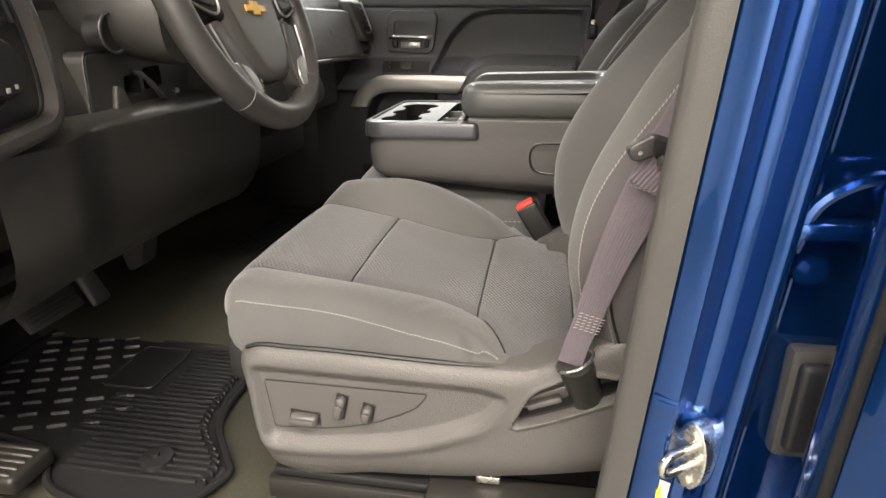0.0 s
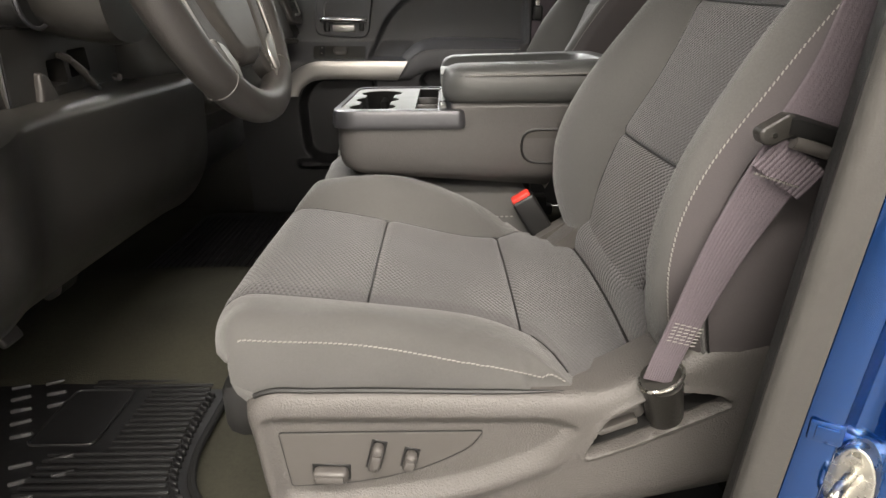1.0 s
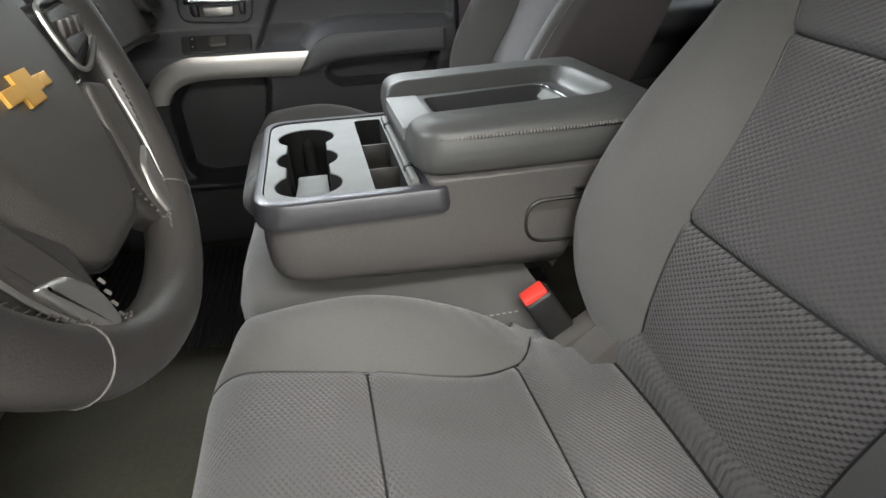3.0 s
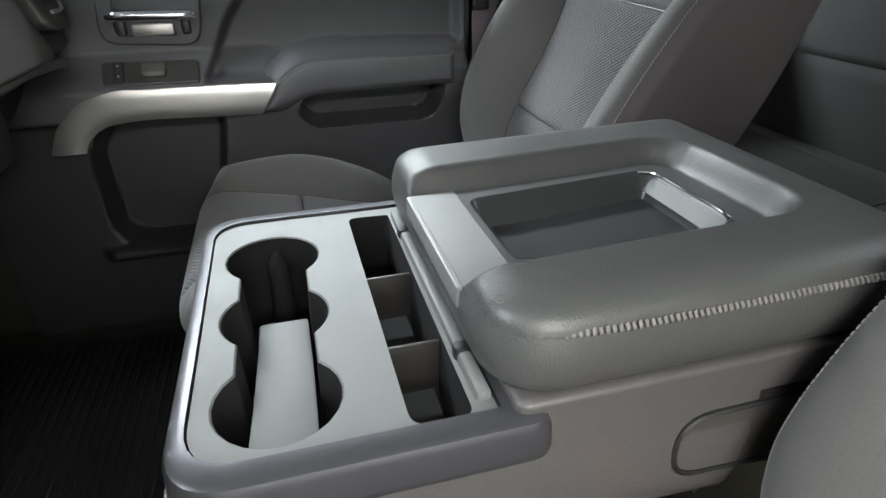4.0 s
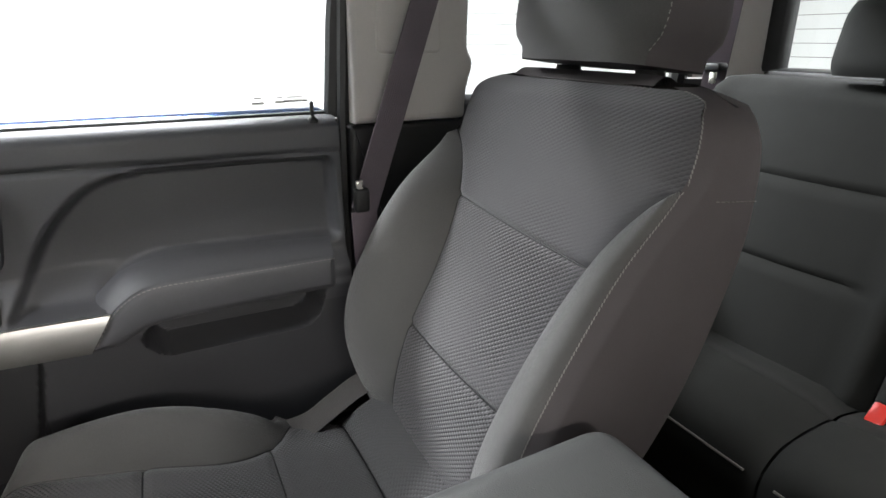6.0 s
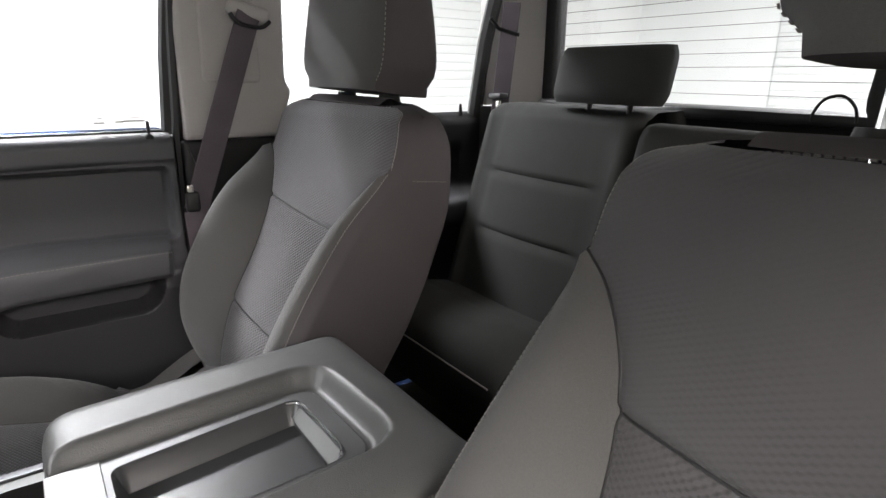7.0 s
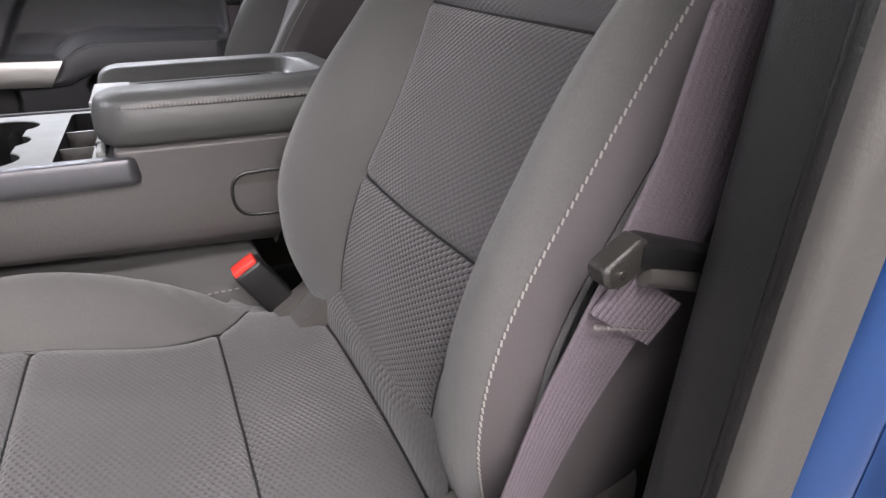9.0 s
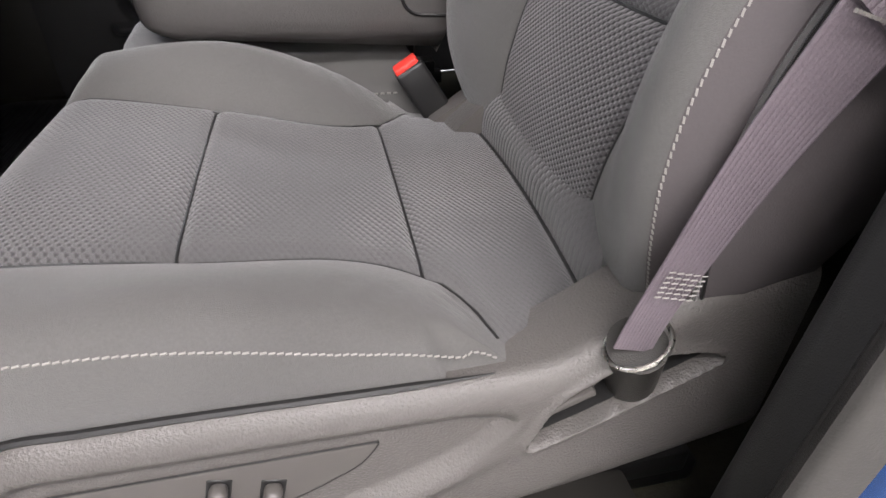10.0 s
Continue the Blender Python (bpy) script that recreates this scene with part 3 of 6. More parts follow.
    top = [(X(s * .16, .874) + .002, yc + s * .13, .8755 - .004 * abs(s) ** 4) for s in np.linspace(-1, 1, 20)]
    part("stitching", stitches(top, [(-.5, 0, .8)] * 20, .0044, .0016, .0011, .0007), DARK_THREAD, seat)
    loops = []
    for z in zs[::3] + [.876]:
        w, xr = BW(z), BR(z) + shift
        xl, xe = X(w, z, -1), X(w, z, 1)
        ring = []
        for s, x0 in ((-1, xl), (1, xe)):
            k, wide = x0 + .024, (.020 if s == out else .011)
            half = [(x0, w), (x0 + .007, w + wide * .30), (x0 + .014, w + wide * .60), (k - .004, w + wide * .84), (k, w + wide * .89 - (.0021 if s == out else 0)), (k + .006, w + wide * .92), (k + .4 * (xr - .03 - k), w + wide + .001),
                    (xr - .030, w + wide - .003), (xr - .014, w - .002), (xr - .003, w - .020), (xr + .003, w - .055), (xr + .006, w * .3)]
            ring += [(a, s * b) for a, b in (half if s < 0 else half[::-1])]
        loops.append([(a, yc + b, z) for a, b in ring])
    g = Geo()
    g.grid(loops)
    edge = [(X(s * .13, .876), yc + s * .13, .876) for s in np.linspace(-1, 1, 12)]
    back = [(BR(.876) + shift + .004 - .03 * abs(s) ** 6, yc + s * .13, .876) for s in np.linspace(-1, 1, 12)]
    roof = []
    for k in range(7):
        t = k / 6
        roof.append([(a[0] + (b[0] - a[0]) * t, a[1], .876 + .009 * math.sin(math.pi * t)) for a, b in zip(edge, back)])
    g.grid(roof)
    part("back_shell", g, SIDE_FABRIC, seat, "plain brown-grey cloth sides and back", 55)
    # headrest
    hx, hz = .358 + shift * .8, .932 if out < 0 else .896
    hr = Geo()
    loops = []
    for k in range(15):
        t = k / 14
        u = 2 * t - 1
        sc = max(1 - abs(u) ** 5, 0) ** (1 / 3.2)
        sc = max(sc, .80)
        w = (.147 - .014 * t) * sc
        d0, d1 = -.032 + .034 * t, .122 - .026 * t ** 2
        mid, half = (d0 + d1) / 2, (d1 - d0) / 2 * (.55 + .45 * sc)
        loop = []
        for q in range(28):
            th = 2 * math.pi * q / 28
            c, s = math.cos(th), math.sin(th)
            loop.append((hx + mid + half * math.copysign(abs(c) ** .55, c), yc + w * math.copysign(abs(s) ** .5, s), hz + .205 * t - (.06 if out < 0 else .12) * (mid + half * math.copysign(abs(c) ** .55, c)) * (1 - t)))
        loops.append(loop)
    sides = Geo()
    for i in range(14):
        for q in range(28):
            quad = [loops[i][q], loops[i][(q + 1) % 28], loops[i + 1][(q + 1) % 28], loops[i + 1][q]]
            (hr if 9 <= q <= 18 else sides).add(quad, [(0, 1, 2, 3)])
    for loop in (loops[0], loops[-1]):
        sides.add(loop, [tuple(range(28))])
    head = part("headrest", hr, FABRIC, seat, "grey padded headrest front", 60)
    part("headrest_side", sides, SIDE_FABRIC, head, "mauve-brown cloth headrest sides", 60)
    for side in (-1, 1):
        path = [tuple(Vector(loops[k][9 if side > 0 else 19]) + Vector((-.0008, side * .0008, 0))) for k in range(1, 14)]
        part("stitching", stitches(path, [(-.7, side * .7, 0)] * 13, .0040, .0030, .0011, .0007), THREAD, head)
        part("headrest_post", Geo().tube([(hx + .058 - .012, yc + side * .0745, .86), (hx + .06, yc + side * .0745, hz + .02)], .0062, 12), CHROME, head, "bright steel post")
        part("post_collar", Geo().tube([(hx + .047, yc + side * .0745, .872), (hx + .048, yc + side * .0745, .889)], [.020, .016], 14), BLACK, head, "black plastic collar")
    # recliner cover at the inner side
    yi = yc - out * .165
    tri = [(.086, .345), (.148, .345), (.148, .372), (.134, .388)]
    part("recliner_cover", Geo().slab(rounded(tri, .006), lambda a, b, d: (a, yi + d, b), -.03, .03, .006), BEZEL, seat, "grained grey plastic hinge cover")
    part("cover_screw", Geo().tube([(.1485, yi - .012, .366), (.1515, yi - .012, .3665)], .0045, 10), STEEL, seat)
    for y in (-.17, .17):
        g = Geo()
        rail(g, -.25, .24, yc + y, .155)
        g.box((0, yc + y, .125), (.52, .035, .03), .004)
        part("seat_rail", g, BLACK, seat, "black steel seat rail")
    part("front_cross_panel", Geo().box((-.235, yc, .24), (.02, .36, .14), .008), BLACK, seat)
    return seat


driver_seat = front_seat(-.415, -1, 0.0, "grey cloth bucket seat with ribbed inserts and pale stitching", True)
wedge = rounded([(.072, .345), (.134, .386), (.147, .384), (.160, .325), (.080, .325)], [.004, .006, .005, .004, .004], 4)
bracket = part("buckle_bracket", Geo().slab(wedge, lambda a, b, d: (a, -.218 + d, b), -.022, .008, .003, filled=True), BEZEL_FLAT, driver_seat, "grey plastic wedge beside the buckle", 40)
part("bracket_screw", Geo().tube([(.150, -.211, .345), (.150, -.208, .345)], .0045, 12), STEEL, bracket)
LEAD["x"] = -.325
passenger_seat = front_seat(.418, 1, .048, "grey cloth passenger bucket seat with ribbed inserts, beside the centre console", False)


def seat_side_bezel(seat, y, out):
    """Plastic side cover of the seat, with its switches and the belt pocket."""
    def P(a, b, d):
        return (a, y + out * d, b)
    top = curve((-.268, -.25, -.20, .035, .075, .115, .155, .20, .24), (.338, .348, .351, .348, .352, .374, .396, .410, .414))
    low = curve((-.268, -.236, -.10, .02, .10, .16, .24), (.240, .181, .184, .196, .210, .224, .245))
    left = curve((.18, .24, .30, .345, .36), (-.237, -.252, -.262, -.266, -.262))
    nx, nz = 190, 110
    a = np.zeros((nx, nz))
    b = np.zeros((nx, nz))
    for i in range(nx):
        for k in range(nz):
            u = i / (nx - 1)
            x = -.262 + .50 * u
            z = low(x) + (top(x) - low(x)) * k / (nz - 1)
            x = left(z) + (.238 - left(z)) * u
            a[i, k], b[i, k] = x, low(x) + (top(x) - low(x)) * k / (nz - 1)
    tz = np.vectorize(top)(a) - b
    bz = b - np.vectorize(low)(a)
    d = np.full(a.shape, .012)
    d -= .016 * (1 - np.sqrt(np.clip(1 - (1 - np.clip(tz / .022, 0, 1)) ** 2, 0, 1)))
    d -= .014 * (1 - np.sqrt(np.clip(1 - (1 - np.clip((a - a[0:1, :]) / .016, 0, 1)) ** 2, 0, 1)))
    d -= .012 * np.clip((.036 - bz) / .036, 0, 1) ** 2
    dish = rounded([(-.247, .324), (.02, .321), (.048, .312), (.02, .282), (-.06, .246), (-.16, .229), (-.236, .227)], [.012, .02, .01, .05, .05, .05, .014])
    dd = shape_distance(a, b, dish)
    d -= .008 * step(dd, .016)
    d += .004 * np.exp(-((dd - .012) / .008) ** 2) * step(b - .27, .05)
    pocket = rounded([(.058, .281), (.078, .325), (.125, .353), (.172, .349), (.186, .341), (.10, .298)], [.006, .012, .012, .006, .003, .01])
    pd = shape_distance(a, b, pocket)
    d -= .034 * step(pd, .005)
    d += .0025 * np.exp(-((pd - .004) / .003) ** 2)
    rows = [[P(a[i, k], b[i, k], d[i, k]) for k in range(nz)] for i in range(nx)]
    rows = [[(r[0][0], r[0][1] - out * .05, r[0][2])] + r + [(r[-1][0], r[-1][1] - out * .05, r[-1][2] - .004)] for r in rows]
    rows.insert(0, [(p[0] + .002, p[1] - out * .05, p[2]) for p in rows[0]])
    bezel = part("side_bezel", Geo().grid(rows), BEZEL, seat, "grained grey plastic side cover", 50)
    part("cushion_gap", Geo().tube([P(x, top(x) + .0012, .0015) for x in np.linspace(-.255, .034, 40)], [.0026] * 32 + [.0026 - .0003 * k for k in range(8)], 6), BLACK, bezel, "dark gap under the cushion")
    panel = rounded([(-.236, .307), (-.04, .307), (-.052, .288), (-.095, .264), (-.155, .247), (-.229, .242)], [.004, .004, .03, .03, .03, .004])
    part("switch_panel", Geo().slab(panel, P, .0, .0062, .0015), BEZEL_FLAT, bezel, "smooth grey switch panel")
    part("panel_gap", Geo().tube([P(*p, .0052) for p in panel], .0008, 5, closed=True), BLACK, bezel)
    for pa, pb, w, h, lean_by in ((-.1885, .2605, .034, .015, 2), (-.1435, .281, .0115, .031, 14), (-.111, .2765, .012, .021, 14)):
        m = Matrix.Rotation(radians(lean_by), 4, "Y")
        part("seat_switch", Geo().box(P(pa, pb, .011), (w, .014, h), .005, 3, m), BEZEL_FLAT, bezel, "grey rocker switch")
        part("switch_ridge", Geo().box(P(pa, pb + .001, .019), (w * .82, .004, h * .5), .0018, 2, m), BEZEL_FLAT, bezel)
        part("switch_gap", Geo().box(P(pa, pb, .0058), (w + .004, .002, h + .004), .0008, 1, m), BLACK, bezel)
    part("pocket_floor", Geo().slab(inset(pocket, .004), P, -.034, -.0115, .001), BLACK, bezel, "dark pocket")
    clip = rounded([(.064, .286), (.076, .308), (.112, .326), (.120, .318), (.112, .306)], .003)
    part("pocket_clip", Geo().slab(clip, P, -.019, -.008, .003), BEZEL_FLAT, bezel, "grey plastic clip")
    run = ((.064, .2895), (.10, .3045), (.140, .3245), (.180, .3445))
    part("pocket_well", Geo().grid([[P(a, b + .001, -.022), P(a, b, -.008), P(a, b - .001, .0055)] for a, b in run]), BLACK, bezel, "dark well of the belt pocket")
    part("pocket_clip", Geo().box(P(.090, .3055, -.008), (.040, .018, .008), .0025, 2, Matrix.Rotation(radians(-23), 4, "Y")), BEZEL_FLAT, bezel, "grey plastic clip")
    part("pocket_slot", Geo().box(P(.132, .328, -.010), (.034, .006, .020), .003), BLACK, bezel)
    return bezel


seat_side_bezel(driver_seat, -.640, -1)
seat_side_bezel(passenger_seat, .640, 1)
# lower rail cover beside the door opening
rail_cover = thing("seat_rail_cover", "black metal rail cover under the driver seat edge", "rail cover", (0, -.63, .12))
part("rail_channel", Geo().box((-.135, -.615, .166), (.215, .05, .012), .003), BLACK, rail_cover)
part("rail_lip", Geo().box((-.14, -.635, .140), (.225, .016, .030), .003), DASH, rail_cover)
part("rail_end", Geo().box((.062, -.640, .160), (.21, .05, .036), .006), DASH, rail_cover, "dark plastic rail end cap")
part("rail_clip", Geo().box((.03, -.628, .188), (.03, .02, .012), .003), STEEL, rail_cover)
wire = thing("seat_wiring", "thin loose grey cable under the seat", "cable", (-.07, -.6, .17))
part("cable", Geo().tube(spline([(-.14, -.61, .185), (-.10, -.62, .178), (-.06, -.612, .184), (-.02, -.618, .177), (.01, -.60, .186)], 6), .0025, 6), DASH_GREY, wire)

# ---------- centre seat and folded console ----------
centre = thing("centre_seat_cushion", "narrow grey cloth centre seat cushion with pale stitching", "seat cushion", (-.07, 0, .25))
loops = []
for k in range(24):
    t = k / 23
    x = -.302 + .365 * t
    drop = .055 * (1 - math.sqrt(max(1 - (1 - min(t / .16, 1)) ** 2, 0)))
    crown = .03 * smooth(.5, .1, t)
    loops.append([(x + .03 * (abs(y) / .19) ** 3, y, z - drop * (z > .33)) for y, z in ((-.180, .26), (-.185, .33), (-.181, .356), (-.165, .374), (-.08, .398 + crown), (0, .402 + crown), (.08, .398 + crown), (.165, .374), (.181, .356), (.185, .33), (.180, .26))])
part("cushion", Geo().loft(loops), FABRIC, centre, "", 50)
for s in (-1, 1):
    p = [(x, s * .1765, .3625) for x in np.linspace(-.20, .045, 20)]
    p = [(-.268, s * .180, .325), (-.25, s * .179, .350), (-.225, s * .178, .3605)] + p
    part("stitching", stitches(p, [(0, s * .7, .7)] * len(p), .005, .003, .0016, .001), THREAD, centre)

console = thing("centre_console", "folded grey vinyl centre console with cup holders, used as an armrest", "console", (0, 0, .42))


def flatz(z0):
    return lambda a, b, d: (a, b, z0 + d)


BODY = rounded([(-.247, -.160), (-.247, .160), (.118, .160), (.118, -.160)], [.045, .045, .012, .012], 7)
loops = []
for lift, ins in ((0, .022), (.002, .011), (.007, .004), (.016, .0005), (.03, -.001), (.06, -.002), (.10, 0), (.115, 0)):
    loop = []
    for a, b in inset(BODY, ins):
        zb = .390 + .046 * (max(.03 - a, 0) / .26) ** 1.3 + .045 * smooth(.080, .118, a) ** 2
        loop.append((a, b, zb + (.522 - zb) * lift / .115))
    loops.append(loop)
g = Geo().grid(loops, wrap=True)
g.f.append(tuple(reversed(range(len(BODY)))))
part("console_body", g, LEATHER, console, "grey grained vinyl body", 50)
upper = rounded([(-.060, -.1605), (-.060, .1605), (.20, .1605), (.20, -.1605)], .01, 4)
part("console_rear_block", Geo().slab(upper, flatz(0), .515, .545, .006), LEATHER, console)
hip = rounded([(.10, -.150), (.10, .150), (.22, .150), (.22, -.150)], .02, 4)
part("console_hinge_cover", Geo().slab(hip, flatz(0), .43, .52, .01), DASH_GREY, console, "dark hinge cover")
notch = rounded([(.053, .452), (.053, .504), (.19, .504), (.19, .444)], [.026, .026, .002, .002], 6)
part("recline_latch", Geo().slab(notch, lambda a, b, d: (a, -.160 - d, b), -.01, .0010, .0008), DASH_GREY, console, "grey recessed latch plate")
part("latch_edge", Geo().tube([(a, -.1612, b) for a, b in notch], .0024, 6, closed=True), BLACK, console)
RIM = rounded([(-.253, -.168), (-.253, .168), (-.038, .168), (-.038, -.168)], [.042, .042, .004, .014], 7)
inner = rounded([(-.242, -.150), (-.242, .152), (-.066, .152), (-.066, -.150)], [.034, .034, .003, .003], 7)
g = Geo()
g.grid([[(a, b, z) for a, b in q] for q, z in ((RIM, .508), (inset(RIM, -.0015), .514), (RIM, .530), (inset(RIM, .002), .535), (inset(RIM, .006), .537))], wrap=True)
g.plate(inset(RIM, .006), [inner], flatz(.537), 0)
g.wall(inner, flatz(.537), 0, -.006)
part("console_rim", g, SILVER_SCUFF, console, "scuffed dark silver rim", 35)


def cup_outline(cx, r, neck, ys):
    out = []
    h = math.sqrt(r * r - neck * neck)
    a0 = math.atan2(h, neck)
    for i, yy in enumerate(ys):  # far to near along the right side
        lo, hi = (-a0, math.pi / 2) if i == 0 else ((-math.pi / 2, a0) if i == len(ys) - 1 else (-a0, a0))
        out += [(cx + r * math.cos(t), yy + r * math.sin(t)) for t in np.linspace(hi, lo, 10)]
    for i, yy in reversed(list(enumerate(ys))):
        lo, hi = (math.pi / 2, math.pi + a0) if i == 0 else ((math.pi - a0, 1.5 * math.pi) if i == len(ys) - 1 else (math.pi - a0, math.pi + a0))
        out += [(cx + r * math.cos(t), yy + r * math.sin(t)) for t in np.linspace(hi, lo, 10)][0 if i == len(ys) - 1 else 0:]
    clean = [out[0]]
    for p in out[1:]:
        if (p[0] - clean[-1][0]) ** 2 + (p[1] - clean[-1][1]) ** 2 > 1e-7:
            clean.append(p)
    if (clean[0][0] - clean[-1][0]) ** 2 + (clean[0][1] - clean[-1][1]) ** 2 < 1e-7:
        clean.pop()
    return clean


cups = cup_outline(-.191, .0395, .027, (.076, -.014, -.104))
slot = rounded([(-.119, -.149), (-.119, .136), (-.080, .134), (-.082, -.149)], [.012, .010, .004, .008], 5)
tray_edge = inset(inner, .0012)
g = Geo().plate(tray_edge, [cups, slot], flatz(.5345), 0)
g.wall(tray_edge, flatz(.5345), 0, -.004)
g.grid([[(a, b, z) for a, b in q] for q, z in ((cups, .5345), (inset(cups, .0012), .5332))], wrap=True)
part("cup_tray", g, TRAY, console, "satin pewter cup holder panel", 35)
part("cup_well", Geo().wall(inset(cups, .0012), flatz(0), .5333, .447, True, .003), MATTE_BLACK, console, "black cup holder wells")
part("bin_well", Geo().wall(slot, flatz(0), .5345, .478, True, .003), MATTE_BLACK, console, "black coin bin")
for y in (.022, -.072):
    part("bin_divider", Geo().box((-.1005, y, .511), (.036, .003, .042), .001), DASH, console)
insert = Geo()
insert.loft([[(-.189 + a * w, y, z + b) for a, b in ((-1, -.004), (-1, -.001), (-.9, 0), (.9, 0), (1, -.001), (1, -.004))] for y, z, w in ((-.1425, .5338, .019), (-.10, .519, .0195), (-.05, .505, .020), (.0, .494, .020), (.044, .488, .020), (.048, .480, .020), (.048, .45, .020))])
part("cup_insert", insert, TRAY, console, "satin pewter slope inside the cup holder", 35)
part("cup_rib", Geo().tube([(-.189, .112, .520), (-.189, .104, .514), (-.189, .098, .45)], [.004, .009, .011], 12), MATTE_BLACK, console, "black upright rib")
part("hinge_bar", Geo().box((-.073, -.005, .535), (.010, .27, .012), .003), TRAY, console)
for y in (.085, -.095):
    part("hinge_bush", Geo().box((-.073, y, .536), (.013, .012, .014), .003), BLACK, console)
part("lid_latch", Geo().box((-.064, .0, .556), (.010, .10, .012), .003), BLACK, console, "black lid latch")

# armrest lid
LID = rounded([(-.072, -.160), (-.074, .148), (.245, .155), (.245, -.160)], [.045, .035, .03, .03], 7)
lx, ly = np.meshgrid(np.linspace(-.075, .246, 150), np.linspace(-.161, .156, 150), indexing="ij")
ld = shape_distance(lx, ly, LID)
nx_, ny_ = nearest(lx, ly, LID)
lx, ly = np.where(ld > 0, nx_, lx), np.where(ld > 0, ny_, ly)
ld = np.maximum(-shape_distance(lx, ly, LID), 0)
lz = .586 + .017 * np.sqrt(np.clip(1 - (1 - np.clip(ld / .030, 0, 1)) ** 2, 0, 1)) + .004 * np.clip((lx + .05) / .25, 0, 1)
well = rounded([(-.14, -.095), (-.14, .060), (.185, .078), (.190, -.086)], [.002, .002, .040, .036], 7)
wd = shape_distance(lx, ly, well)
lz = lz * (1 - step(wd, .020)) + (.582 + .06 * (lx - .0) * (lx > 0) * .3) * step(wd, .020)
bowl = rounded([(-.028, -.070), (-.028, .036), (.150, .050), (.152, -.068)], [.012, .012, .016, .016], 6)
lz -= .034 * step(shape_distance(lx, ly, bowl) - .004, .006)
rows = [[(lx[i, k], ly[i, k], lz[i, k]) for k in range(150)] for i in range(150)]
g = Geo().grid(rows)
skirt = []
for ins, z in ((0, .586), (-.0025, .578), (-.003, .565), (-.001, .552), (.006, .545), (.02, .543)):
    skirt.append([(a, b, z) for a, b in inset(LID, ins)])
g.grid(skirt, wrap=True)
lid = part("console_lid", g, LID_LEATHER, console, "padded dark vinyl lid with stitched edge", 45)
surround = rounded([(-.0755, -.094), (-.0755, .056), (-.03, .0575), (.172, .066), (.174, -.080), (-.03, -.0925)], [.003, .003, .002, .030, .028, .002], 6)
tz = lambda a, b, d: (a, b, .5845 + d + .018 * max(a, 0))
g = Geo().plate(inset(surround, .002), [bowl], tz, 0)
g.grid([[tz(a, b, d) for a, b in q] for q, d in ((surround, -.012), (surround, -.0015), (inset(surround, .002), 0))], wrap=True)
# same plastic as the finger plate, painted darker where less light reaches
part("tray_frame", g, TRAY_DARK, lid, "glossy tray surround, coloured darker for fading light", 35)
front = rounded([(-.0765, -.0935), (-.0765, .0555), (-.034, .0565), (-.034, -.0915)], [.003, .003, .001, .001], 4)
part("lid_plaque", Geo().slab(front, tz, -.014, .0012, .0015), TRAY_GLOSS, lid, "satin silver finger plate")
g = Geo()
g.grid([[tz(a, b, d) for a, b in q] for q, d in ((inset(bowl, -.001), .0008), (inset(bowl, .002), -.0015), (inset(bowl, .009), -.0215), (inset(bowl, .011), -.0240))], wrap=True)
g.grid([[tz(-.018, -.060, -.0228), tz(-.018, .026, -.0228)], [tz(0, -.060, -.0228), tz(0, .0275, -.0228)], [tz(.142, -.058, -.0228), tz(.140, .039, -.0228)]])
part("pen_tray", g, TRAY_LINER, lid, "dark rubber-lined pen tray", 35)
part("tray_bright_edge", Geo().tube([tz(a, b, .001) for a, b in spline([(.136, .046), (.148, .036), (.150, .0), (.151, -.045), (.146, -.062)], 5)], .0015, 6), CHROME, lid)
part("tray_slope", Geo().grid([[tz(a, b, d) for a, b, d in ((.149, y, -.002), (.138, y, -.0135))] for y in (-.058, -.02, .02, .038)]), TRAY, lid)
seam = spline([(-.0735, -.112, .556), (-.0725, -.124, .566), (-.063, -.143, .579), (-.045, -.1555, .5865), (0, -.1615, .5885), (.08, -.1615, .589), (.16, -.1615, .5905), (.235, -.1615, .592)], 6)
part("stitching", stitches(seam, [(0, -.75, .65)] * len(seam), .0024, .0015, .0048, .0005, .0004), DARK_THREAD, lid)
seam = [(p[0], -p[1] - .008, p[2]) for p in seam]
part("stitching", stitches(seam, [(0, .75, .65)] * len(seam), .0024, .0015, .0048, .0005, .0004), DARK_THREAD, lid)
# ---------- passenger door ----------


door = thing("passenger_door", "closed dark grey door with silver trim strip and chrome handle", "car door", (-.2, .78, .1))
NX, NZ = 240, 200
gx, gz = np.meshgrid(np.linspace(-.70, .196, NX), np.linspace(.07, .802, NZ), indexing="ij")
face = np.full(gx.shape, .764)
# ledge that carries the switches and the trim
ledge = np.clip((.605 - gz) / .055, 0, 1)
front_part = step(gx + .165, .05)
face -= .046 * ledge * front_part
face -= .026 * step(gz - .565, .04) * (1 - front_part)
low = step(gz - .497, .012)
lower_pad = step(gz - .530, .012) * step(-gx - .285, .02) * step(.19 - gz, .05)
face += low * (.030 * front_part)
face = face * (1 - lower_pad) + (.733 + .04 * np.clip((.50 - gz) / .35, 0, 1)) * lower_pad
# recessed upper pocket
upper = rounded([(-.290, .556), (-.235, .665), (-.172, .727), (-.10, .741), (.180, .738), (.184, .60), (-.09, .608), (-.14, .596), (-.18, .556)], [.006, .03, .05, .05, .015, .01, .03, .02, .01], 5)
face += .032 * step(shape_distance(gx, gz, upper), .016)
